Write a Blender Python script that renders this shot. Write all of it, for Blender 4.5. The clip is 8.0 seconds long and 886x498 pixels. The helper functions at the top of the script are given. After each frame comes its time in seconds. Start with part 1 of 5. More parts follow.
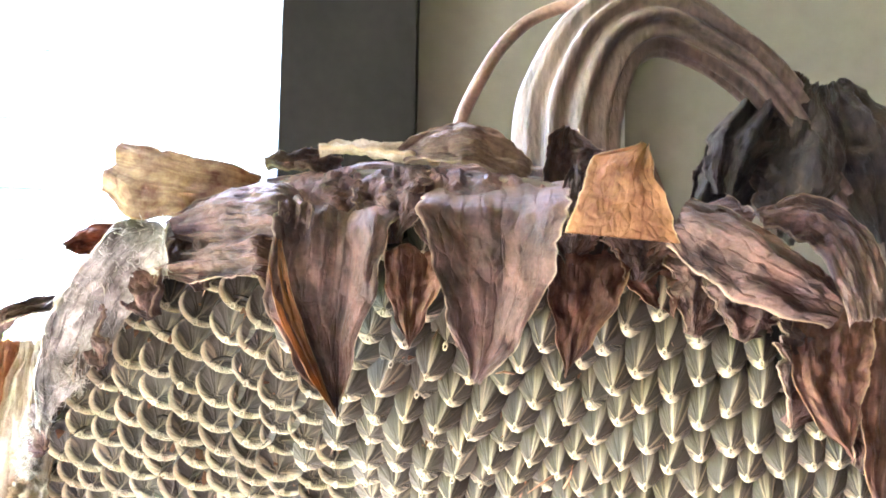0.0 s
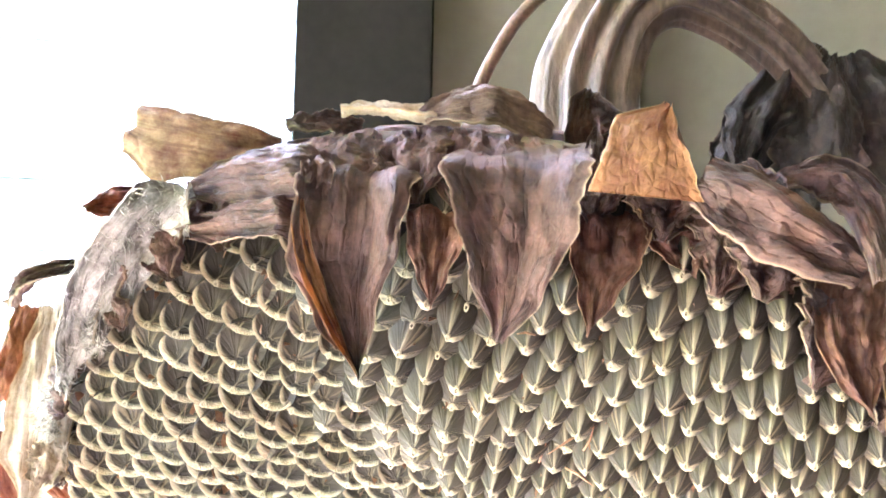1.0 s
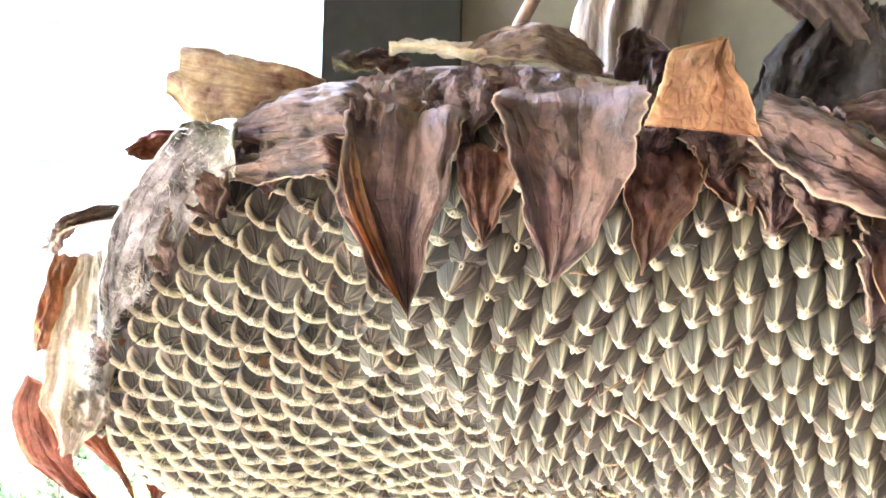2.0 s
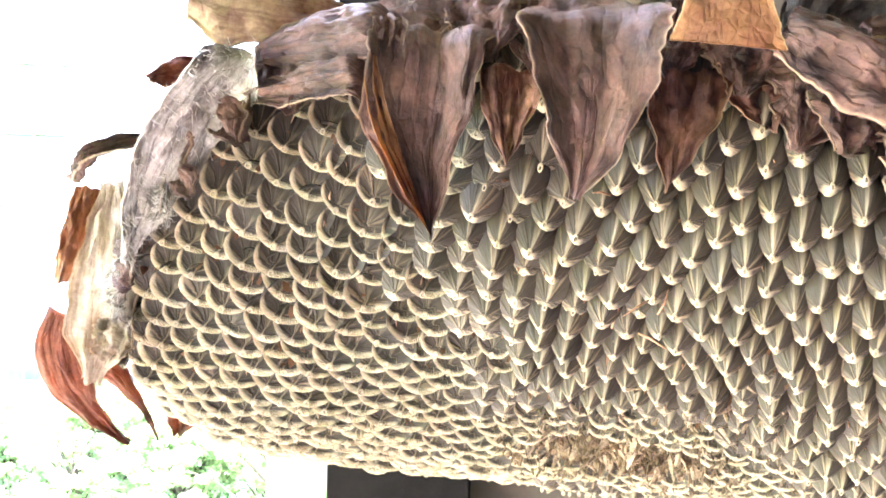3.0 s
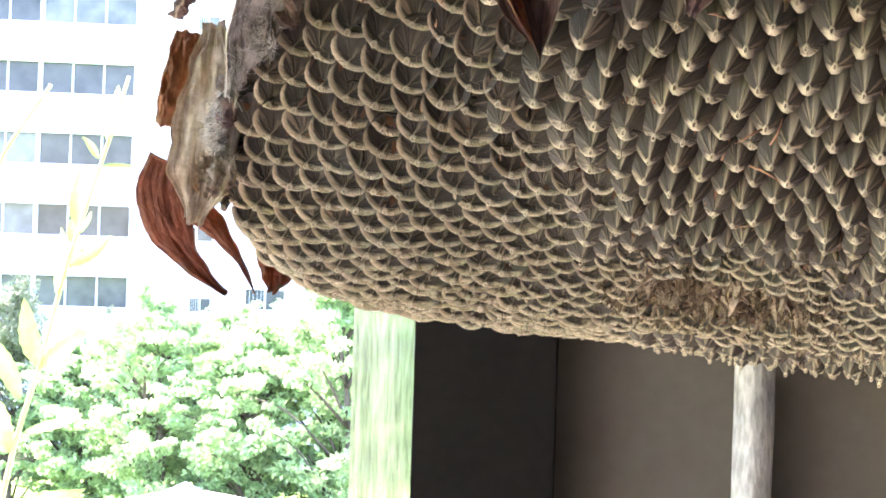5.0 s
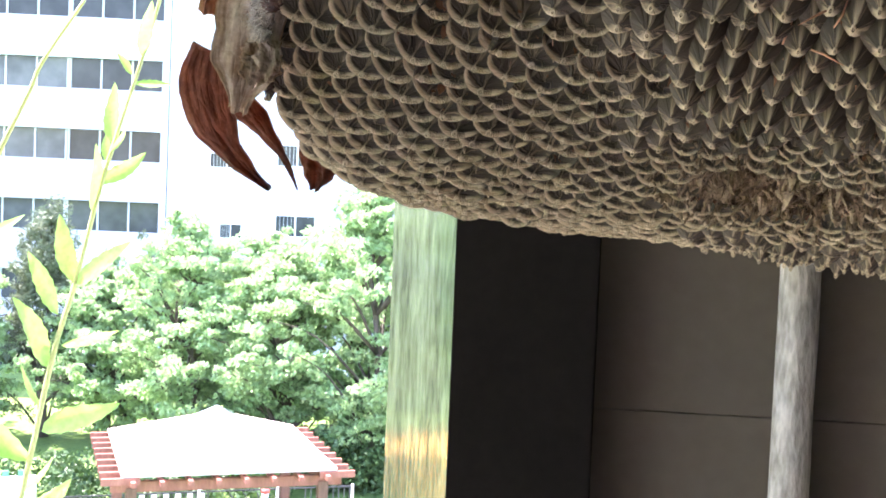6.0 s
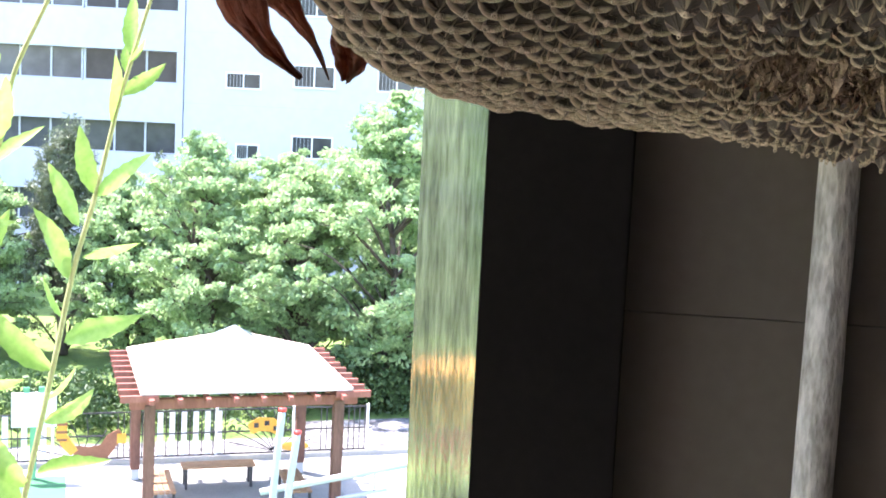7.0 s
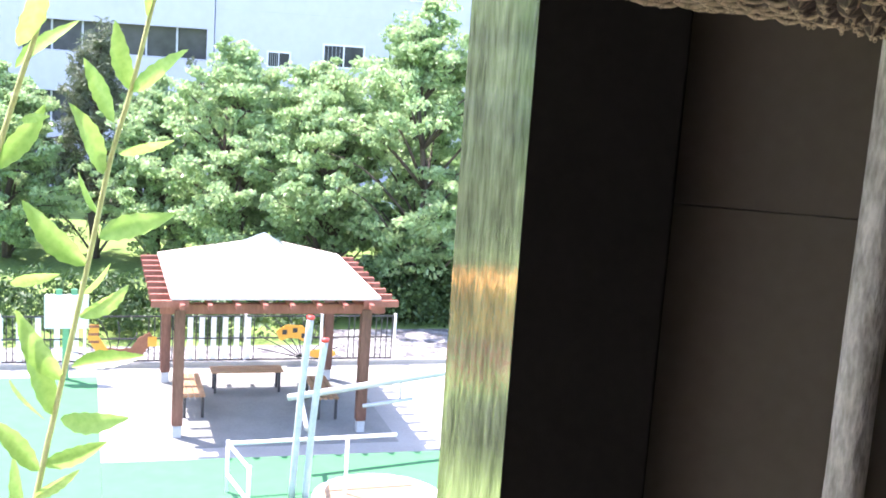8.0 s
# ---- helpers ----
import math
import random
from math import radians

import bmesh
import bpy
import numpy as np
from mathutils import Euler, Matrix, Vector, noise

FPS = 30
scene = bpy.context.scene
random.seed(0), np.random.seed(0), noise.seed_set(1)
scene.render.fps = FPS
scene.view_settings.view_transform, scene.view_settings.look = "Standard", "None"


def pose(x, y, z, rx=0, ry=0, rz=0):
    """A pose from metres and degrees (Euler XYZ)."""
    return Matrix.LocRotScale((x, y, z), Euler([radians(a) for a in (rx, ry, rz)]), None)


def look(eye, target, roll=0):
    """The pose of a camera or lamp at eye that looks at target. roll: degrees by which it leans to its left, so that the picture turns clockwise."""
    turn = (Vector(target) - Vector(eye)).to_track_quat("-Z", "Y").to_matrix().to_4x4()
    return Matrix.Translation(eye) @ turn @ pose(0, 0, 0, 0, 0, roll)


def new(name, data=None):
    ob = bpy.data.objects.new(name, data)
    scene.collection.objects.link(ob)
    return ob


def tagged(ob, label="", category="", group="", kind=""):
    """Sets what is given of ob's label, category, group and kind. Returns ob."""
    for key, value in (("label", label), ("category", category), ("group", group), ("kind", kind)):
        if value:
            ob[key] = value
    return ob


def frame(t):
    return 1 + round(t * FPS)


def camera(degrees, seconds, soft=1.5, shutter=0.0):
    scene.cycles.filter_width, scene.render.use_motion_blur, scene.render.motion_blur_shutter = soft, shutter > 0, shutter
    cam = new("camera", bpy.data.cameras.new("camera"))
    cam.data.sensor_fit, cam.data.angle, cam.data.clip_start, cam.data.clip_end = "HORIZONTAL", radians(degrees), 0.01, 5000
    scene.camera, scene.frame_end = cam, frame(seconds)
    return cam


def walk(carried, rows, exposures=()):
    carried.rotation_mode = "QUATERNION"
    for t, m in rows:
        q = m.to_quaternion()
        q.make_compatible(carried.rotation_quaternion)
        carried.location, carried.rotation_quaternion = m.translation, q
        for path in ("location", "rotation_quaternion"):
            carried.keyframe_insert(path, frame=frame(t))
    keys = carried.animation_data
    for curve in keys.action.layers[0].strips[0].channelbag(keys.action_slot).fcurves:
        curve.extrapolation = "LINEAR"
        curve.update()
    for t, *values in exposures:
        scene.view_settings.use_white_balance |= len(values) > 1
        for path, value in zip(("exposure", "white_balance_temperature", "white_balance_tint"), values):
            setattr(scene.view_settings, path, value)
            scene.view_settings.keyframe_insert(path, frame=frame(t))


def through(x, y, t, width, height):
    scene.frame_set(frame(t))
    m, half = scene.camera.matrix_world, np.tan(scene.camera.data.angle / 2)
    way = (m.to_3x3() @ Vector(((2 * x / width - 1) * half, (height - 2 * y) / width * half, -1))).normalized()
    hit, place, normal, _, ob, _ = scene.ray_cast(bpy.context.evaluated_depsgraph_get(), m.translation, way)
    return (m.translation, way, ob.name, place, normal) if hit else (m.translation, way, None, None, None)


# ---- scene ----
cam = camera(40.07, 8.0, 1.8)
PATH = [
    (0, (0.00009, -0.00041, 1.40007), (-0.00079, 1.98679, 1.62598), 0.99),
    (0.5, (-0.00094, -0.00044, 1.39679), (-0.00883, 1.98731, 1.61768), 1.07),
    (1, (-0.00312, 0.00046, 1.39358), (-0.01262, 1.98907, 1.60649), 1.25),
    (1.5, (-0.00843, 0.00267, 1.38991), (-0.02178, 1.99265, 1.58944), 1.22),
    (3, (-0.01453, 0.00528, 1.37414), (-0.04853, 2.00005, 1.51474), 1.11),
    (3.5, (-0.01400, 0.00425, 1.36914), (-0.07118, 2.00008, 1.48497), 1.09),
    (4, (-0.01576, 0.00471, 1.36360), (-0.09799, 2.00087, 1.45622), 1.27),
    (4.2, (-0.01709, 0.00520, 1.36127), (-0.11088, 2.00132, 1.44310), 1.39),
    (5.5, (-0.02518, 0.01016, 1.34731), (-0.18884, 2.00333, 1.32517), 2.13),
    (6, (-0.02679, 0.01211, 1.34312), (-0.20968, 2.00165, 1.25214), 2.38),
    (6.5, (-0.02889, 0.01465, 1.33825), (-0.22356, 1.99844, 1.17500), 2.68),
    (7, (-0.03179, 0.01737, 1.33423), (-0.23468, 1.99502, 1.11580), 2.82),
    (7.5, (-0.03367, 0.02046, 1.32952), (-0.25318, 1.98937, 1.05530), 3.12),
    (8, (-0.03732, 0.02203, 1.32436), (-0.27700, 1.97414, 0.96128), 3.96),
]
# the clip's camera darkens its picture as the bright yard comes into view
EXPOSURES = [(0, 6.16, 6150, 25), (1.5, 6.17, 6150, 25), (3, 6.05, 6300, 27), (4, 5.37, 6300, 28), (5.5, 4.05, 6300, 28), (6.5, 3.28, 6250, 27), (8, 2.72, 6350, 29)]
walk(cam, [(t, look(eye, target, roll)) for t, eye, target, roll in PATH], EXPOSURES)

# ---------------------------------------------------------------- world and light
SUN_TO = Vector((-0.90, 0.34, 2.15)).normalized()
world = bpy.data.worlds.new("sky")
scene.world = world
world.use_nodes = True
wn = world.node_tree.nodes
sky = wn.new("ShaderNodeTexSky")
sky.sky_type = "NISHITA"
sky.sun_disc = False
sky.sun_elevation = math.asin(SUN_TO.z)
sky.sun_rotation = math.atan2(SUN_TO.x, SUN_TO.y)
wn["Background"].inputs[1].default_value = 0.15
world.node_tree.links.new(sky.outputs[0], wn["Background"].inputs[0])
sun = bpy.data.lights.new("sun", "SUN")
sun.energy, sun.angle, sun.color = 3.0, radians(0.5), (1.0, 0.96, 0.90)
sun_ob = new("sun", sun)
sun_ob.matrix_world = look((0, 0, 60), Vector((0, 0, 60)) - SUN_TO)


# ---------------------------------------------------------------- materials
def mat(name, dark, light, scale=20.0, rough=0.7, bump=0.0, fine=6.0, stretch=(1, 1, 1), metal=0.0, coord="Object",
        through_light=0.0, vary=0.0, spread=(0.3, 0.7)):
    """A two-scale mottled surface between two colours, with fine relief."""
    m = bpy.data.materials.new(name)
    m.use_nodes = True
    nt = m.node_tree
    b = nt.nodes["Principled BSDF"]
    tc = nt.nodes.new("ShaderNodeTexCoord")
    mp = nt.nodes.new("ShaderNodeMapping")
    mp.inputs["Scale"].default_value = stretch
    nt.links.new(tc.outputs[coord], mp.inputs[0])
    big = nt.nodes.new("ShaderNodeTexNoise")
    big.inputs["Scale"].default_value, big.inputs["Detail"].default_value = scale, 4
    small = nt.nodes.new("ShaderNodeTexNoise")
    small.inputs["Scale"].default_value, small.inputs["Detail"].default_value = scale * fine, 5
    for n in (big, small):
        nt.links.new(mp.outputs[0], n.inputs["Vector"])
    mix = nt.nodes.new("ShaderNodeMix")
    mix.data_type = "FLOAT"
    mix.inputs[0].default_value = 0.45
    nt.links.new(big.outputs[0], mix.inputs[2])
    nt.links.new(small.outputs[0], mix.inputs[3])
    ramp = nt.nodes.new("ShaderNodeValToRGB")
    ramp.color_ramp.elements[0].position, ramp.color_ramp.elements[1].position = spread
    ramp.color_ramp.elements[0].color, ramp.color_ramp.elements[1].color = (*dark, 1), (*light, 1)
    nt.links.new(mix.outputs[0], ramp.inputs[0])
    colour = ramp.outputs[0]
    if vary:
        info = nt.nodes.new("ShaderNodeObjectInfo")
        hsv = nt.nodes.new("ShaderNodeHueSaturation")
        mr = nt.nodes.new("ShaderNodeMapRange")
        mr.inputs[3].default_value, mr.inputs[4].default_value = 1 - vary, 1 + vary
        nt.links.new(info.outputs["Random"], mr.inputs[0])
        nt.links.new(mr.outputs[0], hsv.inputs["Value"])
        nt.links.new(colour, hsv.inputs["Color"])
        colour = hsv.outputs[0]
    nt.links.new(colour, b.inputs["Base Color"])
    b.inputs["Roughness"].default_value, b.inputs["Metallic"].default_value = rough, metal
    if bump:
        bp = nt.nodes.new("ShaderNodeBump")
        bp.inputs["Strength"].default_value, bp.inputs["Distance"].default_value = 0.8, bump
        nt.links.new(mix.outputs[0], bp.inputs["Height"])
        nt.links.new(bp.outputs[0], b.inputs["Normal"])
    if through_light:
        tr = nt.nodes.new("ShaderNodeBsdfTranslucent")
        ms = nt.nodes.new("ShaderNodeMixShader")
        ms.inputs[0].default_value = through_light
        nt.links.new(colour, tr.inputs[0])
        nt.links.new(b.outputs[0], ms.inputs[1])
        nt.links.new(tr.outputs[0], ms.inputs[2])
        nt.links.new(ms.outputs[0], nt.nodes["Material Output"].inputs[0])
    return m


def seed_material():
    """Dark grey husk with pale stripes along its length and a pale blunt end, cup shade included in the colour (UV:
    round the seed, along it).
    """
    m = bpy.data.materials.new("seed_husk")
    m.use_nodes = True
    nt = m.node_tree
    b = nt.nodes["Principled BSDF"]
    uv = nt.nodes.new("ShaderNodeUVMap")
    sep = nt.nodes.new("ShaderNodeSeparateXYZ")
    nt.links.new(uv.outputs[0], sep.inputs[0])
    info = nt.nodes.new("ShaderNodeObjectInfo")
    geo = nt.nodes.new("ShaderNodeNewGeometry")
    rnd = nt.nodes.new("ShaderNodeMath")
    rnd.operation = "ADD"
    nt.links.new(info.outputs["Random"], rnd.inputs[0])
    nt.links.new(geo.outputs["Random Per Island"], rnd.inputs[1])
    comb = nt.nodes.new("ShaderNodeCombineXYZ")
    sx = nt.nodes.new("ShaderNodeMath")
    sx.operation, sx.inputs[1].default_value = "MULTIPLY", 26.0
    sy = nt.nodes.new("ShaderNodeMath")
    sy.operation, sy.inputs[1].default_value = "MULTIPLY", 1.3
    sz = nt.nodes.new("ShaderNodeMath")
    sz.operation, sz.inputs[1].default_value = "MULTIPLY", 40.0
    nt.links.new(sep.outputs[0], sx.inputs[0])
    nt.links.new(sep.outputs[1], sy.inputs[0])
    nt.links.new(rnd.outputs[0], sz.inputs[0])
    for k, n in enumerate((sx, sy, sz)):
        nt.links.new(n.outputs[0], comb.inputs[k])
    stripe = nt.nodes.new("ShaderNodeTexNoise")
    stripe.inputs["Scale"].default_value, stripe.inputs["Detail"].default_value = 1.0, 3
    nt.links.new(comb.outputs[0], stripe.inputs["Vector"])
    husk = nt.nodes.new("ShaderNodeValToRGB")
    e = husk.color_ramp.elements
    e[0].position, e[1].position = 0.52, 0.76
    e[0].color, e[1].color = (0.040, 0.0285, 0.0185, 1), (0.28, 0.200, 0.122, 1)
    # husk darkens where v is low: painted shade inside the cups
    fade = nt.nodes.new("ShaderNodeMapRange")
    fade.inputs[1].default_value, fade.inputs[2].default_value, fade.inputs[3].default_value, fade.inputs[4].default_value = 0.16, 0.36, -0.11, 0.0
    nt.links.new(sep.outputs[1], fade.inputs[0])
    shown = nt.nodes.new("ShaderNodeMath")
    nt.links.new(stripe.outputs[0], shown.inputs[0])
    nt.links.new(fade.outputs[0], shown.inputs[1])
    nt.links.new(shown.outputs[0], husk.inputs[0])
    tip = nt.nodes.new("ShaderNodeMapRange")
    tip.inputs[1].default_value, tip.inputs[2].default_value = 0.45, 1.0
    nt.links.new(sep.outputs[1], tip.inputs[0])
    mx = nt.nodes.new("ShaderNodeMix")
    mx.data_type = "RGBA"
    mx.inputs["B"].default_value = (0.74, 0.585, 0.385, 1)
    off = nt.nodes.new("ShaderNodeMath")
    off.operation, off.inputs[1].default_value = "SUBTRACT", 0.25
    nt.links.new(sep.outputs[0], off.inputs[0])
    far = nt.nodes.new("ShaderNodeMath")
    far.operation = "ABSOLUTE"
    nt.links.new(off.outputs[0], far.inputs[0])
    keel = nt.nodes.new("ShaderNodeMapRange")
    keel.inputs[1].default_value, keel.inputs[2].default_value, keel.inputs[3].default_value, keel.inputs[4].default_value = 0.020, 0.065, 0.75, 0.0
    nt.links.new(far.outputs[0], keel.inputs[0])
    grow = nt.nodes.new("ShaderNodeMapRange")
    grow.inputs[1].default_value, grow.inputs[2].default_value = 0.15, 0.6
    nt.links.new(sep.outputs[1], grow.inputs[0])
    both = nt.nodes.new("ShaderNodeMath")
    both.operation = "MULTIPLY"
    nt.links.new(keel.outputs[0], both.inputs[0])
    nt.links.new(grow.outputs[0], both.inputs[1])
    most = nt.nodes.new("ShaderNodeMath")
    most.operation = "MAXIMUM"
    nt.links.new(both.outputs[0], most.inputs[0])
    nt.links.new(tip.outputs[0], most.inputs[1])
    nt.links.new(most.outputs[0], mx.inputs["Factor"])
    nt.links.new(husk.outputs[0], mx.inputs["A"])
    nt.links.new(mx.outputs["Result"], b.inputs["Base Color"])
    b.inputs["Roughness"].default_value = 0.62
    b.inputs["Specular IOR Level"].default_value = 0.3
    bp = nt.nodes.new("ShaderNodeBump")
    bp.inputs["Distance"].default_value, bp.inputs["Strength"].default_value = 0.0006, 1.0
    nt.links.new(stripe.outputs[0], bp.inputs["Height"])
    nt.links.new(bp.outputs[0], b.inputs["Normal"])
    return m


def bract_material(name, dark, light, edge, through, rough=0.5, streaks=26.0, relief=0.0021):
    """Dry leaf skin: veins along the blade (UV: across, along), blotches, pale dry edges."""
    m = bpy.data.materials.new(name)
    m.use_nodes = True
    nt = m.node_tree
    b = nt.nodes["Principled BSDF"]
    uv = nt.nodes.new("ShaderNodeUVMap")
    info = nt.nodes.new("ShaderNodeObjectInfo")
    mp = nt.nodes.new("ShaderNodeMapping")
    mp.inputs["Scale"].default_value = (streaks, 1.1, 1)
    nt.links.new(uv.outputs[0], mp.inputs[0])
    shift = nt.nodes.new("ShaderNodeVectorMath")
    scale = nt.nodes.new("ShaderNodeVectorMath")
    scale.operation, scale.inputs[1].default_value = "MULTIPLY", (31.0, 17.0, 9.0)
    nt.links.new(info.outputs["Random"], scale.inputs[0])
    nt.links.new(mp.outputs[0], shift.inputs[0])
    nt.links.new(scale.outputs[0], shift.inputs[1])
    vein = nt.nodes.new("ShaderNodeTexNoise")
    vein.inputs["Scale"].default_value, vein.inputs["Detail"].default_value, vein.inputs["Distortion"].default_value = 1.0, 9, 0.8
    vein.inputs["Roughness"].default_value = 0.66
    nt.links.new(shift.outputs[0], vein.inputs["Vector"])
    tc = nt.nodes.new("ShaderNodeTexCoord")
    blot = nt.nodes.new("ShaderNodeTexNoise")
    blot.inputs["Scale"].default_value, blot.inputs["Detail"].default_value, blot.inputs["Roughness"].default_value = 110.0, 12, 0.74
    nt.links.new(tc.outputs["Object"], blot.inputs["Vector"])
    mix = nt.nodes.new("ShaderNodeMix")
    mix.data_type = "FLOAT"
    mix.inputs[0].default_value = 0.78
    nt.links.new(vein.outputs[0], mix.inputs[2])
    nt.links.new(blot.outputs[0], mix.inputs[3])
    ramp = nt.nodes.new("ShaderNodeValToRGB")
    e = ramp.color_ramp.elements
    e[0].position, e[1].position = 0.38, 0.64
    e[0].color, e[1].color = (*dark, 1), (*light, 1)
    mid = ramp.color_ramp.elements.new(0.50)
    mid.color = (*[0.62 * d + 0.38 * l for d, l in zip(dark, light)], 1)
    nt.links.new(mix.outputs[0], ramp.inputs[0])
    sep = nt.nodes.new("ShaderNodeSeparateXYZ")
    nt.links.new(uv.outputs[0], sep.inputs[0])
    off = nt.nodes.new("ShaderNodeMath")
    off.operation, off.inputs[1].default_value = "SUBTRACT", 0.5
    nt.links.new(sep.outputs[0], off.inputs[0])
    far = nt.nodes.new("ShaderNodeMath")
    far.operation = "ABSOLUTE"
    nt.links.new(off.outputs[0], far.inputs[0])
    rim_ = nt.nodes.new("ShaderNodeMapRange")
    rim_.inputs[1].default_value, rim_.inputs[2].default_value, rim_.inputs[4].default_value = 0.475, 0.497, 0.5
    nt.links.new(far.outputs[0], rim_.inputs[0])
    mx = nt.nodes.new("ShaderNodeMix")
    mx.data_type = "RGBA"
    mx.inputs["B"].default_value = (*edge, 1)
    nt.links.new(rim_.outputs[0], mx.inputs["Factor"])
    nt.links.new(ramp.outputs[0], mx.inputs["A"])
    nt.links.new(mx.outputs["Result"], b.inputs["Base Color"])
    b.inputs["Roughness"].default_value = rough + 0.05
    b.inputs["Specular IOR Level"].default_value = 0.45
    bp = nt.nodes.new("ShaderNodeBump")
    bp.inputs["Strength"].default_value, bp.inputs["Distance"].default_value = 1.0, relief
    crease = nt.nodes.new("ShaderNodeTexVoronoi")
    crease.feature = "DISTANCE_TO_EDGE"
    crease.inputs["Scale"].default_value = 1.0
    wide = nt.nodes.new("ShaderNodeMapping")
    wide.inputs["Scale"].default_value = (0.34, 6.0, 1)
    nt.links.new(shift.outputs[0], wide.inputs[0])
    warp = nt.nodes.new("ShaderNodeVectorMath")
    nt.links.new(wide.outputs[0], warp.inputs[0])
    nt.links.new(blot.outputs["Color"], warp.inputs[1])
    nt.links.new(warp.outputs[0], crease.inputs["Vector"])
    dip = nt.nodes.new("ShaderNodeMapRange")
    dip.inputs[2].default_value, dip.inputs[3].default_value, dip.inputs[4].default_value = 0.16, -0.16, 0.0
    nt.links.new(crease.outputs[0], dip.inputs[0])
    high = nt.nodes.new("ShaderNodeMath")
    nt.links.new(mix.outputs[0], high.inputs[0])
    nt.links.new(dip.outputs[0], high.inputs[1])
    nt.links.new(high.outputs[0], bp.inputs["Height"])
    nt.links.new(bp.outputs[0], b.inputs["Normal"])
    tr = nt.nodes.new("ShaderNodeBsdfTranslucent")
    ms = nt.nodes.new("ShaderNodeMixShader")
    ms.inputs[0].default_value = through
    nt.links.new(mx.outputs["Result"], tr.inputs[0])
    nt.links.new(b.outputs[0], ms.inputs[1])
    nt.links.new(tr.outputs[0], ms.inputs[2])
    nt.links.new(ms.outputs[0], nt.nodes["Material Output"].inputs[0])
    return m


SEED = seed_material()
HAIR = mat("plant_hair", (0.50, 0.44, 0.37), (0.80, 0.74, 0.66), 200, 0.7)
CHAFF = mat("chaff", (0.17, 0.065, 0.034), (0.42, 0.21, 0.11), 300, 0.7)
TENDRIL = mat("tendril_bark", (0.055, 0.022, 0.014), (0.20, 0.095, 0.062), 120, 0.55, 0.0008)
FLORET = mat("dry_floret", (0.075, 0.047, 0.032), (0.44, 0.315, 0.20), 330, 0.8, through_light=0.2, spread=(0.36, 0.66))
BRACT = bract_material("bract_brown", (0.038, 0.0155, 0.011), (0.215, 0.102, 0.070), (0.50, 0.33, 0.21), 0.12, 0.45)
RUST = bract_material("bract_rust", (0.085, 0.030, 0.018), (0.31, 0.135, 0.080), (0.55, 0.33, 0.18), 0.38, 0.45)
# lighter, more see-through copy of RUST: part of the backlight is in its colour
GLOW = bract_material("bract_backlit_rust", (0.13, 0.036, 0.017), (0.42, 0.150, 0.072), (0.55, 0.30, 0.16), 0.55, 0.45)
ORANGE = bract_material("bract_orange", (0.22, 0.075, 0.028), (0.56, 0.25, 0.10), (0.70, 0.50, 0.28), 0.35, 0.6, 26.0)
HAIRY = bract_material("bract_hairy", (0.10, 0.075, 0.06), (0.66, 0.58, 0.51), (0.60, 0.45, 0.32), 0.15, 0.85, 20.0, 0.0026)
STRAW = bract_material("bract_straw", (0.30, 0.19, 0.11), (0.86, 0.74, 0.60), (0.62, 0.40, 0.2), 0.4, 0.75, 28.0)
STRAWED = bract_material("bract_red_brown", (0.06, 0.024, 0.016), (0.36, 0.21, 0.14), (0.55, 0.38, 0.26), 0.25, 0.5)
WITHERED = bract_material("leaf_withered", (0.010, 0.0048, 0.0034), (0.062, 0.029, 0.019), (0.12, 0.065, 0.042), 0.06, 0.60)
PETAL = bract_material("bract_mottled", (0.13, 0.038, 0.021), (0.56, 0.37, 0.20), (0.62, 0.33, 0.14), 0.3, 0.7, 14.0)
BODY = mat("receptacle", (0.06, 0.04, 0.03), (0.17, 0.12, 0.08), 60, 0.85, 0.002)
STALK = mat("stalk", (0.026, 0.0130, 0.0095), (0.190, 0.112, 0.080), 90, 0.52, 0.0022, 6, (1, 1, 0.35))
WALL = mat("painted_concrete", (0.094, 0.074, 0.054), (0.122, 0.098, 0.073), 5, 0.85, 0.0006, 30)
# dull paint for the unseen walls, picked to weaken the room's fill light
DIMWALL = mat("grey_beige_paint", (0.14, 0.118, 0.096), (0.18, 0.155, 0.128), 3, 0.9, 0.001, 20)
PLASTER = mat("plaster", (0.62, 0.60, 0.56), (0.72, 0.70, 0.66), 3, 0.9, 0.001, 20)
BLACK = mat("dark_frame", (0.0075, 0.0056, 0.0047), (0.014, 0.0108, 0.0092), 40, 0.85, 0.0003)
BLACK.node_tree.nodes["Principled BSDF"].inputs["Specular IOR Level"].default_value = 0.1
POLE = mat("weathered_pole", (0.25, 0.222, 0.19), (0.58, 0.53, 0.475), 130, 0.85, 0.0022, 4, (1, 1, 0.3), spread=(0.36, 0.64))
TILES = mat("glazed_tiles", (0.60, 0.55, 0.47), (0.72, 0.67, 0.58), 3, 0.4, 0.0004, 12)
STREAKY = mat("streaky_metal", (0.22, 0.22, 0.20), (0.62, 0.61, 0.57), 260, 0.05, 0.00016, 3, (1, 1, 0.14), metal=0.88, spread=(0.36, 0.64))
CONCRETE = mat("concrete", (0.25, 0.25, 0.22), (0.34, 0.34, 0.30), 1.2, 0.9, 0.003, 15)
LAWN = mat("lawn", (0.05, 0.11, 0.02), (0.20, 0.30, 0.06), 0.7, 0.9, 0.02, 14)
RUBBER = mat("green_rubber", (0.030, 0.145, 0.054), (0.046, 0.188, 0.074), 3, 0.8, 0.002, 30)
GRAVEL = mat("gravel", (0.06, 0.06, 0.058), (0.33, 0.325, 0.31), 4, 0.95, 0.01, 8, spread=(0.42, 0.6))
SAND = mat("sand", (0.29, 0.19, 0.10), (0.40, 0.28, 0.16), 4, 0.95, 0.003, 20)
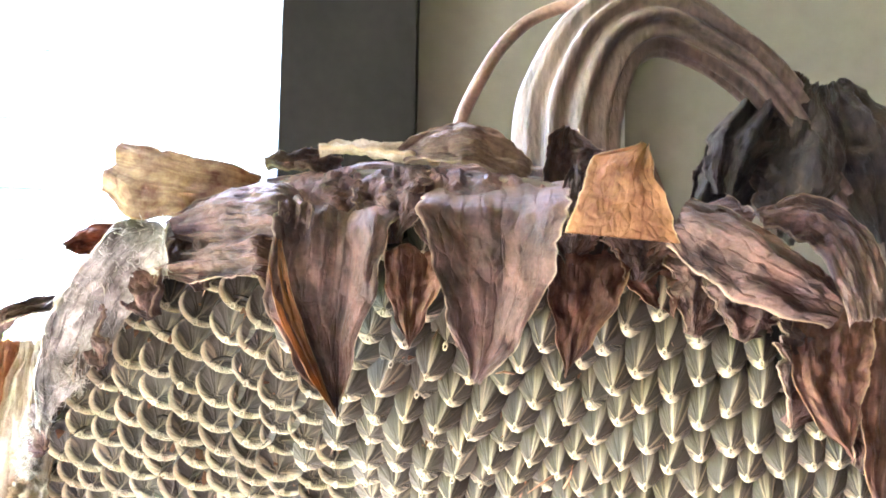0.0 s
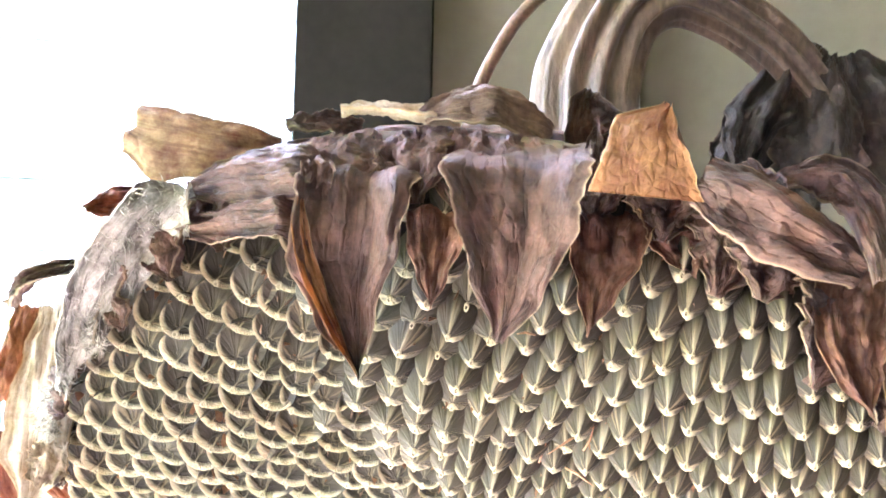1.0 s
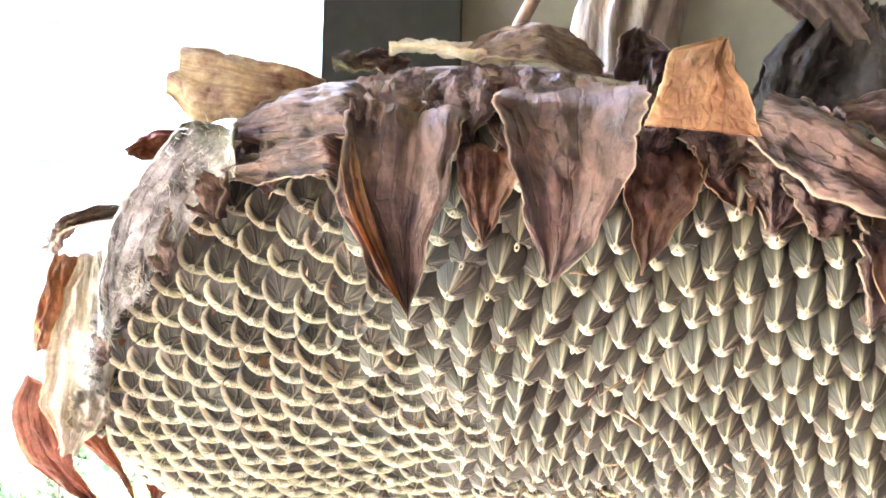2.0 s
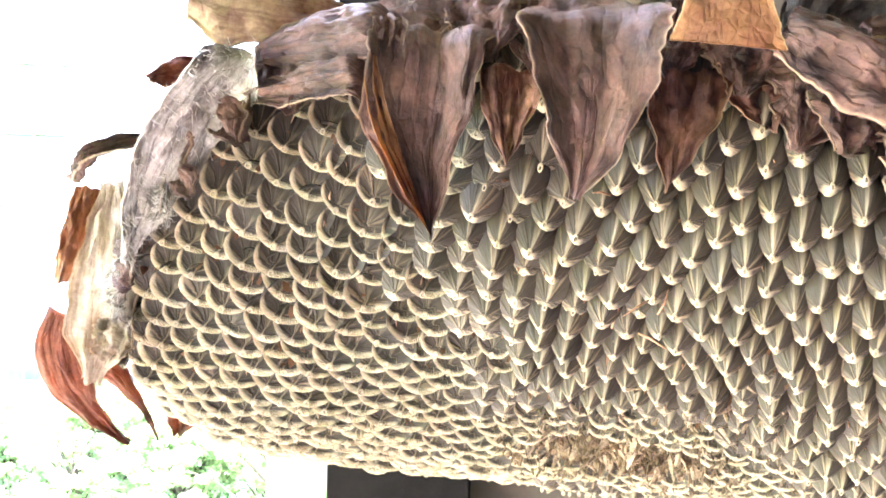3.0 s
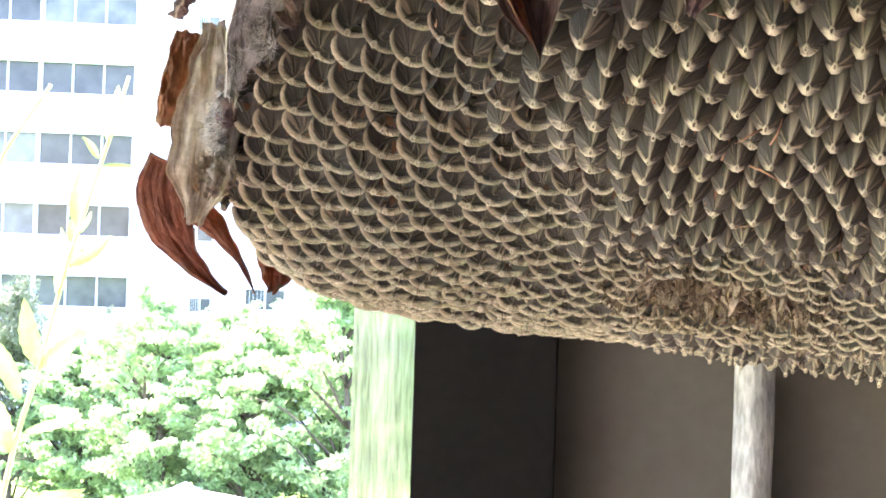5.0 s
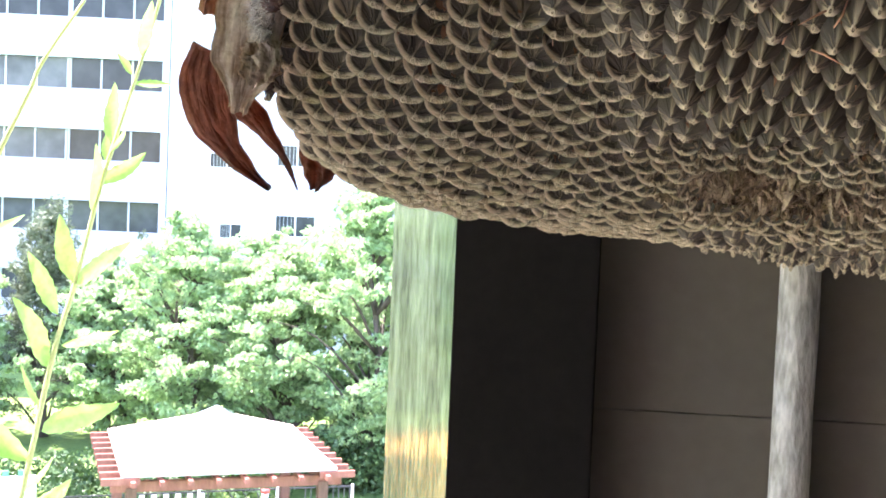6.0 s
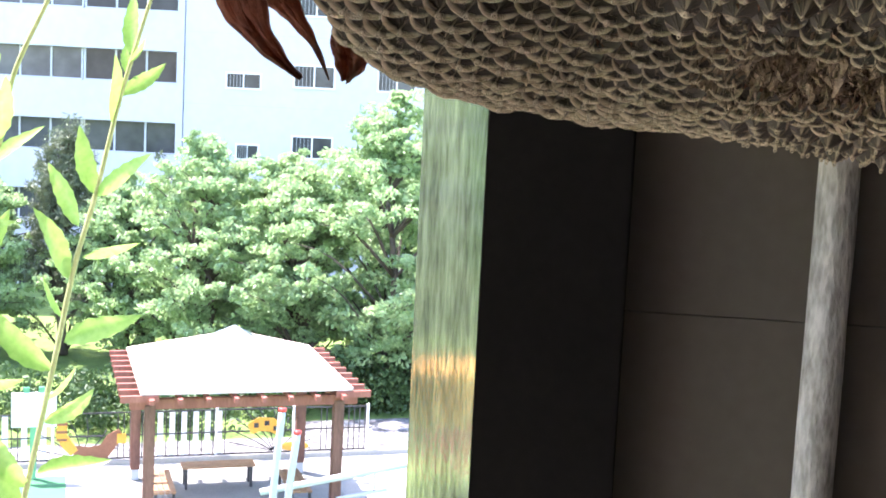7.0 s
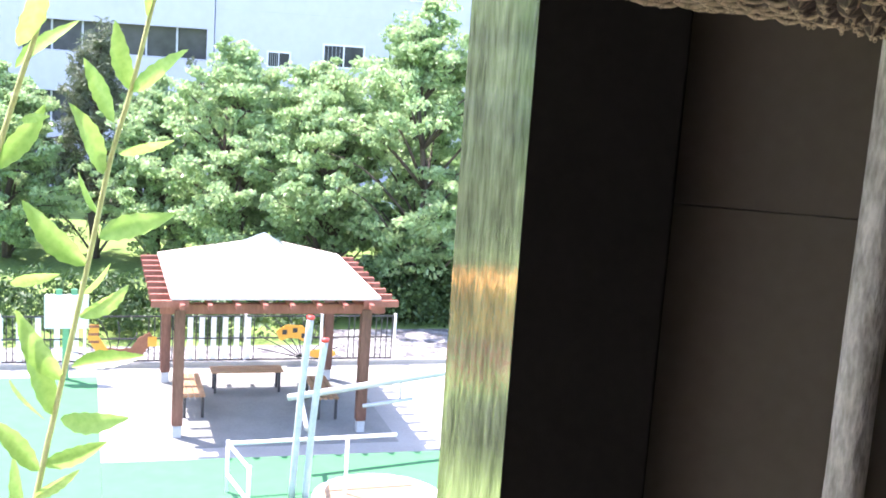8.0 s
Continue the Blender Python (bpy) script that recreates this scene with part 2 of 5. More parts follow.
FACADE = mat("facade_paint", (0.485, 0.49, 0.555), (0.56, 0.565, 0.63), 0.25, 0.85, 0.002, 12)
FRAME = mat("window_frame", (0.42, 0.44, 0.46), (0.55, 0.57, 0.58), 4, 0.5)
PANE = mat("dark_pane", (0.028, 0.031, 0.034), (0.115, 0.118, 0.115), 0.5, 0.08, 0, 3, vary=0.5)
PANE.node_tree.nodes["Principled BSDF"].inputs["Specular IOR Level"].default_value = 0.25
TIMBER = mat("red_timber", (0.20, 0.055, 0.035), (0.34, 0.12, 0.08), 6, 0.6, 0.002, 6, (1, 1, 0.2), vary=0.1)
ROOF = mat("roof_sheet", (0.58, 0.46, 0.40), (0.68, 0.57, 0.50), 2, 0.5, 0.002, 10)
# concrete made darker to carry the pavilion roof's shadow
SLAB = mat("shadowed_concrete", (0.16, 0.165, 0.145), (0.24, 0.245, 0.215), 1.5, 0.9, 0.003, 15)
POSTWOOD = mat("dark_stained_timber", (0.085, 0.030, 0.018), (0.22, 0.095, 0.060), 6, 0.6, 0.002, 6, (1, 1, 0.2), vary=0.1)
BENCHWOOD = mat("varnished_timber", (0.24, 0.12, 0.055), (0.42, 0.25, 0.13), 8, 0.5, 0.002, 6, (0.2, 1, 1), vary=0.15)
SKYLIGHT = mat("grey_glazing", (0.10, 0.13, 0.15), (0.26, 0.31, 0.34), 1.5, 0.15)
STEEL = mat("galvanised_steel", (0.32, 0.34, 0.34), (0.46, 0.48, 0.48), 5, 0.45)
WHITE = mat("white_paint", (0.70, 0.70, 0.68), (0.82, 0.82, 0.80), 5, 0.6)
IRON = mat("black_iron", (0.02, 0.02, 0.02), (0.05, 0.05, 0.05), 8, 0.5)
REDCAP = mat("red_cap", (0.55, 0.04, 0.03), (0.65, 0.07, 0.05), 8, 0.4)
AMBER = mat("amber_paint", (0.70, 0.30, 0.03), (0.80, 0.42, 0.06), 5, 0.5)
BROWNPANEL = mat("brown_panel", (0.20, 0.08, 0.04), (0.28, 0.12, 0.06), 5, 0.6)
GREENPAINT = mat("green_paint", (0.10, 0.32, 0.16), (0.16, 0.42, 0.22), 5, 0.5)
LEAF = mat("tree_leaf", (0.155, 0.285, 0.115), (0.51, 0.65, 0.33), 2.0, 0.36, 0, 8, through_light=0.45)
PINE = mat("pine_needles", (0.07, 0.10, 0.055), (0.20, 0.23, 0.13), 1.2, 0.7, 0, 8, through_light=0.15)
HEDGE = mat("hedge_leaf", (0.025, 0.06, 0.015), (0.08, 0.15, 0.04), 1.5, 0.6, 0, 8, through_light=0.2)
BARK = mat("bark", (0.05, 0.04, 0.03), (0.14, 0.11, 0.08), 6, 0.9, 0.01)
SPRIG = mat("sprig_stem", (0.32, 0.34, 0.12), (0.52, 0.54, 0.23), 60, 0.6, 0.0005)
FRESH = mat("fresh_leaf", (0.16, 0.32, 0.05), (0.42, 0.58, 0.16), 25, 0.4, 0.0005, 6, through_light=0.5)
CLAY = mat("planter_clay", (0.30, 0.14, 0.08), (0.42, 0.22, 0.13), 10, 0.8, 0.002)


# ---------------------------------------------------------------- mesh helpers
def mesh_of(name, verts, faces, material, smooth=False, uvs=None):
    me = bpy.data.meshes.new(name)
    me.from_pydata([tuple(v) for v in verts], [], faces)
    if uvs is not None:
        lay = me.uv_layers.new(name="UVMap")
        for loop in me.loops:
            lay.data[loop.index].uv = uvs[loop.vertex_index]
    if smooth:
        me.polygons.foreach_set("use_smooth", [True] * len(me.polygons))
    me.materials.append(material)
    me.update()
    return me


def attach(ob, parent):
    ob.parent = parent
    if parent.parent is None:
        ob.matrix_parent_inverse = Matrix.Translation(parent.location).inverted()
    return ob


def put(name, me, parent=None, label=""):
    ob = new(name, me)
    if parent:
        attach(ob, parent)
    return tagged(ob, label)


def thing(name, at, label, category, group="", kind=""):
    ob = new(name)
    ob.location = at
    ob.empty_display_size = 0.05
    return tagged(ob, label, category, group, kind)


def box_data(lo, hi, m=None, bevel=0.0):
    bm = bmesh.new()
    bmesh.ops.create_cube(bm, size=1)
    for v in bm.verts:
        v.co = Vector([(lo[k] + hi[k]) / 2 + v.co[k] * (hi[k] - lo[k]) for k in range(3)])
    if bevel:
        bmesh.ops.bevel(bm, geom=bm.edges[:], offset=bevel, segments=2, affect="EDGES")
    if m is not None:
        bm.transform(m)
    return bm


def bm_mesh(name, bm, material, smooth=False):
    me = bpy.data.meshes.new(name)
    bm.to_mesh(me)
    bm.free()
    if smooth:
        me.polygons.foreach_set("use_smooth", [True] * len(me.polygons))
    me.materials.append(material)
    return me


def part(name, bm, material, parent, label="", smooth=False):
    return put(name, bm_mesh(name, bm, material, smooth), parent, label)


def structure(name, lo, hi, material, label="", category="", bevel=0.0, m=None):
    ob = new(name, bm_mesh(name, box_data(lo, hi, m, bevel), material))
    return tagged(ob, label, category, kind="structure")


def tube(points, radii, seg=10, ridges=0, ridge=0.0, jitter=0.0):
    """A bent, tapered rod along points; ridges run along it."""
    pts = [Vector(p) for p in points]
    verts, faces = [], []
    up = Vector((0.3, 0.5, 0.8))
    for i, p in enumerate(pts):
        d = (pts[min(i + 1, len(pts) - 1)] - pts[max(i - 1, 0)]).normalized()
        side = (up - d * up.dot(d)).normalized()
        up = side
        other = d.cross(side)
        r = radii[i] if isinstance(radii, (list, tuple)) else radii
        for k in range(seg):
            a = 2 * math.pi * k / seg
            rr = r * (1 + ridge * math.cos(ridges * a)) if ridges else r
            if jitter:
                rr *= 1 + jitter * noise.noise(p * 60 + Vector((k, 0, 0)))
            verts.append(p + side * rr * math.cos(a) + other * rr * math.sin(a))
    for i in range(len(pts) - 1):
        for k in range(seg):
            n = (k + 1) % seg
            faces.append((i * seg + k, i * seg + n, (i + 1) * seg + n, (i + 1) * seg + k))
    faces.append(tuple(range(seg))[::-1])
    faces.append(tuple((len(pts) - 1) * seg + k for k in range(seg)))
    return verts, faces


def smooth_path(points, n=24):
    """Catmull-Rom through points."""
    p = [Vector(q) for q in points]
    p = [2 * p[0] - p[1]] + p + [2 * p[-1] - p[-2]]
    out = []
    for i in range(1, len(p) - 2):
        for k in range(n):
            t = k / n
            out.append(0.5 * (2 * p[i] + (p[i + 1] - p[i - 1]) * t + (2 * p[i - 1] - 5 * p[i] + 4 * p[i + 1] - p[i + 2]) * t * t
                              + (3 * p[i] - p[i - 1] - 3 * p[i + 1] + p[i + 2]) * t ** 3))
    out.append(p[-2])
    return out


def rod(name, points, r, material, parent, seg=10, label="", n=1, smooth=True, **kw):
    v, f = tube(smooth_path(points, n) if n > 1 else points, r, seg, **kw)
    return put(name, mesh_of(name, v, f, material, smooth), parent, label)


# ---------------------------------------------------------------- room
WEST = -1.3
# unseen floor, kept pale to bounce sunlight up onto the head
structure("floor", (WEST, -2.6, -0.12), (2.2, 0.60, 0), TILES, "pale glazed tile floor of the veranda", "floor")
structure("ceiling", (WEST, -2.6, 2.4), (2.2, 0.60, 2.52), PLASTER, "plain white plaster ceiling", "ceiling")
X_IN = -0.0600
wall = tagged(new("wall_north"), "beige painted concrete wall with a fine level joint", "wall", kind="structure")
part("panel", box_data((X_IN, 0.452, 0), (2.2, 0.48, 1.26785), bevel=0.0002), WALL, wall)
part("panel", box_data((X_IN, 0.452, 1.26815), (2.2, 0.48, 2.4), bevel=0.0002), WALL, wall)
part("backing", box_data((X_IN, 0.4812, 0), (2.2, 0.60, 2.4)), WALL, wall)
structure("wall_north_sill", (WEST, 0.452, 0), (-0.0622, 0.60, 0.40), PLASTER, "white plaster wall below the window", "wall")
structure("wall_north_head", (WEST, 0.452, 2.25), (-0.0622, 0.60, 2.4), PLASTER, "white plaster wall above the window", "wall")
# east and south walls are out of view, added dark to limit bounce
structure("wall_east", (2.2, -2.6, 0), (2.32, 0.60, 2.4), DIMWALL, "unseen side wall, dark grey-beige to cut bounced light", "wall")
structure("wall_south", (WEST, -2.72, 0), (2.2, -2.6, 2.4), DIMWALL, "unseen rear wall, dark grey-beige to cut bounced light", "wall")
# unseen west wall, its opening added and sized to light the head from the left
structure("wall_west_low", (WEST - 0.12, -2.6, 0), (WEST, 0.60, 0.16), PLASTER, "unseen white wall below the opening added for side light", "wall")
structure("wall_west_high", (WEST - 0.12, -2.6, 2.05), (WEST, 0.60, 2.4), PLASTER, "unseen white wall above the opening added for side light", "wall")
structure("wall_west_rear", (WEST - 0.12, -2.6, 0.16), (WEST, -0.62, 2.05), PLASTER, "unseen white wall beside the opening added for side light", "wall")
structure("wall_west_front", (WEST - 0.12, 0.42, 0.16), (WEST, 0.60, 2.05), PLASTER, "unseen white wall beside the opening added for side light", "wall")

win = tagged(new("window_1"), "open window with a dark post and a polished edge", "window", kind="structure")
part("post", box_data((-0.0612, 0.438, 0.0), (-0.0106, 0.451, 2.4), bevel=0.0008), BLACK, win, "near-black painted window post")


part("cover_strip", box_data((0, -0.004, 0.40), (0.0472, 0, 2.25), Matrix.Translation((-0.0613, 0.4415, 0)) @ Matrix.Rotation(math.atan2(0.8, -0.6), 4, "Z"), 0.0008),
     STREAKY, win, "polished streaky metal cover strip mirroring the garden")

pole = thing("wooden_pole", (0.0592, 0.4445, 0), "whitish weathered wooden pole standing against the wall", "pole")
rod("shaft", [(0.0592 + 0.0006 * math.sin(z * 9), 0.4440 - 0.0004 * math.cos(z * 13), z) for z in np.linspace(0, 2.1, 90)], 0.0070, POLE, pole,
    16, jitter=0.10)

SPIRAL, PHASE = -1, 2.3908

# ---------------------------------------------------------------- sunflower head
HEAD_O = Vector((0.010, 0.310, 1.365))
HEAD_N = Vector((-0.0501, -0.6215, -0.7818)).normalized()
HEAD_U = Vector((0, 0, 1)).cross(HEAD_N).normalized()
HEAD_W = HEAD_N.cross(HEAD_U)
RIM = 1.04


def bulge(u, w):
    return 0.1861 + 0.0993 * u + 0.1363 * w + 0.1569 * u * u + 0.0128 * u * w - 0.4002 * w * w - 0.161 * (u * u + w * w) ** 2


def face(u, w, h=0.0):
    """A point on the head's face; u, w and the height h in tenths of a metre."""
    return HEAD_O + 0.1 * (u * HEAD_U + w * HEAD_W + (bulge(u, w) + h) * HEAD_N)


def face_normal(u, w):
    e = 0.01
    return (face(u + e, w) - face(u - e, w)).cross(face(u, w + e) - face(u, w - e)).normalized()


flower = thing("dried_sunflower", (0.165, 0.372, 0.0), "large dried brown sunflower head full of striped seeds, on arched stalk", "flower")


def rim(a):
    """How far the rim lies from the middle of the face, in the direction a."""
    return 1.04 + 0.06 * max(0.0, -math.cos(a)) ** 2 - 0.08 * max(0.0, math.sin(a)) ** 6


def receptacle():
    verts, faces, seg = [], [], 48
    rings = [(1.0, -0.05), (0.92, -0.07), (0.75, -0.075), (0.45, -0.075), (0.2, -0.075), (0.0, -0.075)]
    back = [(1.005, -0.06), (0.98, -0.08), (0.82, -0.13), (0.55, -0.20), (0.3, -0.25), (0.12, -0.27)]
    for f, h in rings[::-1][1:] + back:
        for k in range(seg):
            a = 2 * math.pi * k / seg
            u, w = rim(a) * f * math.cos(a), rim(a) * f * math.sin(a)
            verts.append(face(u, w, h))
    n = len(rings) - 1 + len(back)
    for i in range(n - 1):
        for k in range(seg):
            j = (k + 1) % seg
            faces.append((i * seg + k, i * seg + j, (i + 1) * seg + j, (i + 1) * seg + k))
    faces.append(tuple(range(seg))[::-1])
    faces.append(tuple((n - 1) * seg + k for k in range(seg)))
    return mesh_of("receptacle", verts, faces, BODY, True)


put("receptacle", receptacle(), flower, "dark brown dried back of the head")


def seed_shape(shape, point):
    """Verts, faces and UVs of one dry husk. point 0: a cup cut aslant with a round lower lip; point 1: a kite-shaped end with
    stripes that spread from its ring scar. UV: the way round the scar, and how pale the husk is."""
    rng = random.Random(shape)
    seg = 20
    half_w, half_t, tall = 0.0520 * rng.uniform(0.92, 1.08), 0.0370 * rng.uniform(0.92, 1.08), 0.098
    cut, skew = rng.uniform(0.54, 0.66), rng.uniform(-0.16, 0.16)
    hollow, dome = (1 - point) ** 0.7 * rng.uniform(0.022, 0.030), point * rng.uniform(0.036, 0.046)
    wave = [rng.uniform(-1, 1) for _ in range(4)]
    ax, ay = half_w * rng.uniform(-0.14, 0.10), -half_t * (0.84 - 0.50 * point)
    verts, uvs, faces = [], [], []

    def plane(y):
        return tall * (1 - cut * (y / half_t + 1) / 2)

    def ring(scale, drop, edge, flat=None):
        for k in range(seg):
            a = 2 * math.pi * (k + 0.5) / seg
            c, d = math.cos(a), math.sin(a)
            e = (2.05 if d < 0 else 2.2) * (1 - point) + (1.50 if d < 0 else 1.75) * point
            q = (abs(c) ** e + abs(d) ** e) ** (-1 / e)
            q *= 1 + 0.035 * (wave[0] * math.sin(2 * a) + wave[1] * math.cos(3 * a))
            x, y = half_w * q * c, half_t * q * d * (1 + 0.14 * point * (d < 0))
            # rings draw in towards the middle of a cup, towards the scar of a kite
            tx, ty = ax * point, ay * point
            x, y = tx + (x - tx) * scale, ty + (y - ty) * scale
            if flat is not None:
                h = flat * tall
            else:
                h = plane(y) - drop - hollow * (1 - scale ** (4.5 - 2 * point)) + dome * (1 - scale ** 1.4) - (1 - point) * 0.020 * max(0.0, d) ** 1.5 * scale
                h += 0.003 * scale * (wave[2] * math.sin(3 * a) + wave[3] * math.cos(2 * a))
                h += point * 0.007 * max(0.0, d) ** 6 * math.sin(math.pi * scale)
            verts.append((x + skew * (-y) * (h / tall), y, h))
            round_scar = math.atan2(y - ay, x - ax) / (2 * math.pi) % 1.0
            # rim paler to the lower left as if window-lit, hollow painted in shade
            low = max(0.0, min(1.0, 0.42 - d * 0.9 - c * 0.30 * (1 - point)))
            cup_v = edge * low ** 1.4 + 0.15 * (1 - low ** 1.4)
            under = max(0.0, min(1.0, (ay - y) / (0.10 * half_t) + 0.4))
            near = math.exp(-((x - ax) / (0.42 * half_w)) ** 2)
            kite_v = (0.24 + 0.52 * near) * under + (0.40 - 0.26 * scale) * (1 - under)
            if flat is not None:
                cup_v = kite_v = edge
            uvs.append((round_scar, cup_v * (1 - point) + kite_v * point))

    ring(0.88, 0, 0.05, -0.1)
    ring(1.0, 0, 0.12, 0.28)
    ring(1.0, 0.009, 0.20)
    ring(0.992, 0.002, 0.50)
    ring(0.965, 0.000, 1.00)
    ring(0.915, 0.000, 0.90)
    ring(0.82, 0, 0.40)
    ring(0.58, 0, 0.24)
    ring(0.33, 0, 0.20)
    ring(0.12, 0, 0.15)
    rings = 10
    for i in range(rings - 1):
        for k in range(seg):
            j = (k + 1) % seg
            faces.append((i * seg + k, i * seg + j, (i + 1) * seg + j, (i + 1) * seg + k))
    faces.append(tuple((rings - 1) * seg + k for k in range(seg)))
    # the ring scar
    o, n = len(verts), 8
    lift = dome + 0.001
    for r, h in ((0.0068, -0.005), (0.0060, 0.0036), (0.0036, 0.0036), (0.0028, 0.0)):
        for k in range(n):
            a = 2 * math.pi * k / n
            y = ay + r * math.sin(a)
            verts.append((ax + r * math.cos(a) - skew * ay, y, plane(y) + h * (0.35 + 0.35 * point) + lift - 0.004 * (1 - point)))
            uvs.append((0.4, 0.72 if r > 0.003 else 0.35))
    for i in range(3):
        for k in range(n):
            j = (k + 1) % n
            faces.append((o + i * n + k, o + i * n + j, o + (i + 1) * n + j, o + (i + 1) * n + k))
    verts = [Vector(v) * 0.1 for v in verts]
    return verts, faces, uvs


SHAPES = [seed_shape(k, (0.0, 0.12, 0.72, 1.0)[k // 6]) for k in range(24)]
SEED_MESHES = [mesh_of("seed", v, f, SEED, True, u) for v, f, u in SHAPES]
rng = random.Random(5)
GOLDEN = SPIRAL * math.pi * (3 - math.sqrt(5))
places = []
for i in range(1, 1750):
    r = 0.0159 * i ** 0.6
    a = i * GOLDEN + PHASE
    u, w = 0.18 + r * math.cos(a) * 1.09, -0.066 + r * math.sin(a)
    if math.hypot(u, w) > rim(math.atan2(w, u)) - 0.045 or math.hypot((u - 0.15) / 0.22, (w + 0.075) / 0.11) < 1:
        continue
    places.append((u, w, r, a))
HANG = Vector((-0.22, -0.30, -0.93)).normalized()
front = sorted(places, key=lambda p: -p[1])[:300]
rest_v, rest_f, rest_u = [], [], []
chaff_v, chaff_f = [], []
for u, w, r, a in places:
    n = face_normal(u, w)
    lean = min(1.0, max(0.0, (0.25 - u) / 0.9))
    out = 0.80 * HEAD_W + 0.42 * lean * HEAD_U + 0.05 * rng.gauss(0, 1) * HEAD_U
    n = (0.5 * n + 0.5 * HANG + Vector((rng.gauss(0, 0.05), rng.gauss(0, 0.05), rng.gauss(0, 0.05)))).normalized()
    y = (out - n * out.dot(n)).normalized()
    x = y.cross(n)
    s = 0.93 * (0.46 + 0.54 * min(1, math.hypot(u - 0.18, w + 0.066) / 0.62)) * rng.uniform(0.92, 1.08)
    base = face(u, w, 0.012) - n * 0.0098 * s
    m = Matrix((x, y, n)).transposed().to_4x4()
    m.translation = base + n * rng.uniform(-0.0004, 0.0004)
    slim = min(1.0, max(0.0, (u + 0.40 + 0.25 * w) / 0.52))
    slim *= min(1.0, max(0.0, (math.hypot((u - 0.18) / 1.6, w + 0.09) - 0.16) / 0.16))
    m = m @ Matrix.Diagonal((s * (1.17 - 0.29 * slim), s * (1.10 + 0.16 * slim), s * rng.uniform(0.92, 1.08), 1))
    k = 6 * max(0, min(3, int(slim * 3 + rng.random() * 0.99 + rng.gauss(0, 0.25)))) + rng.randrange(6)
    if (u, w, r, a) in front:
        ob = attach(new("seed", SEED_MESHES[k]), flower)
        ob.matrix_basis = m
    else:
        o = len(rest_v)
        rest_v += [m @ v for v in SHAPES[k][0]]
        rest_f += [tuple(q + o for q in f) for f in SHAPES[k][1]]
        rest_u += SHAPES[k][2]
    for _ in range(4):
        t = rng.uniform(0, 2 * math.pi)
        p = base + (x * math.cos(t) * 0.0043 + y * math.sin(t) * 0.0037) * s
        d = (n + 0.25 * (x * rng.gauss(0, 1) + y * rng.gauss(0, 1))).normalized()
        q = d.cross(out if rng.random() < 0.5 else x).normalized() * rng.uniform(0.0005, 0.0012)
        top = p + d * rng.uniform(0.0045, 0.0072 + 0.0030 * slim) * s
        o = len(chaff_v)
        chaff_v += [p - q, p + q, p + d * 0.005 * s + q * 0.8, p + d * 0.005 * s - q * 0.8, top]
        chaff_f += [(o, o + 1, o + 2, o + 3), (o + 3, o + 2, o + 4)]
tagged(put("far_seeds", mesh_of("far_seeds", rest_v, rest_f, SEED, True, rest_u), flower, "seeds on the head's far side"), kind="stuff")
tagged(put("chaff", mesh_of("chaff", chaff_v, chaff_f, CHAFF), flower, "thin reddish chaff between the seeds"), kind="stuff")


def florets():
    """Curled dry ribbons: matted in the middle, thinner out among the small seeds round it."""
    verts, faces = [], []
    g = random.Random(9)

    def ribbon(u, w, sunk, tall, wide, spread):
        n = (face_normal(u, w) + Vector((g.gauss(0, spread), g.gauss(0, spread), g.gauss(0, spread)))).normalized()
        side = n.orthogonal().normalized()
        side = Matrix.Rotation(g.uniform(0, 6.28), 3, n) @ side
        bend = n.cross(side) * g.gauss(0, 0.5)
        sway = side * g.gauss(0, 0.16)
        p = face(u, w, sunk)
        o = len(verts)
        for k in range(6):
            t = k / 5
            c = p + tall * (n * t + bend * t * t + sway * math.sin(5 * t))
            half = side * wide * (0.6 + 0.5 * math.sin(2.6 * t)) * (1 if t < 0.9 else 0.45)
            cup = n.cross(side) * wide * 0.5
            side = Matrix.Rotation(g.gauss(0, 0.3), 3, n) @ side
            verts.extend((c - half + cup, c, c + half + cup))
        for k in range(5):
            q = o + 3 * k
            faces.extend(((q, q + 1, q + 4, q + 3), (q + 1, q + 2, q + 5, q + 4)))

    for i in range(1500):
        r, a = 0.0082 * math.sqrt(i), i * GOLDEN
        ribbon(0.15 + r * math.cos(a), -0.075 + r * math.sin(a) * 0.56, -0.070, g.uniform(0.0052, 0.0082), g.uniform(0.0005, 0.0010), 0.34)
    for i in range(900):
        a = g.uniform(0, 2 * math.pi)
        r = 0.20 + 0.24 * g.random() ** 1.4
        u, w = 0.24 + 1.5 * r * math.cos(a), -0.09 + 0.85 * r * math.sin(a)
        if u < -0.08 or w < -0.28 and u < 0.3 or math.hypot(u, w) > 0.95:
            continue
        ribbon(u, w, -0.07, g.uniform(0.0060, 0.0088), g.uniform(0.0003, 0.0007), 0.16)
    return mesh_of("florets", verts, faces, FLORET, False)


tagged(put("florets", florets(), flower, "matted brown dried florets in the middle"), kind="stuff")


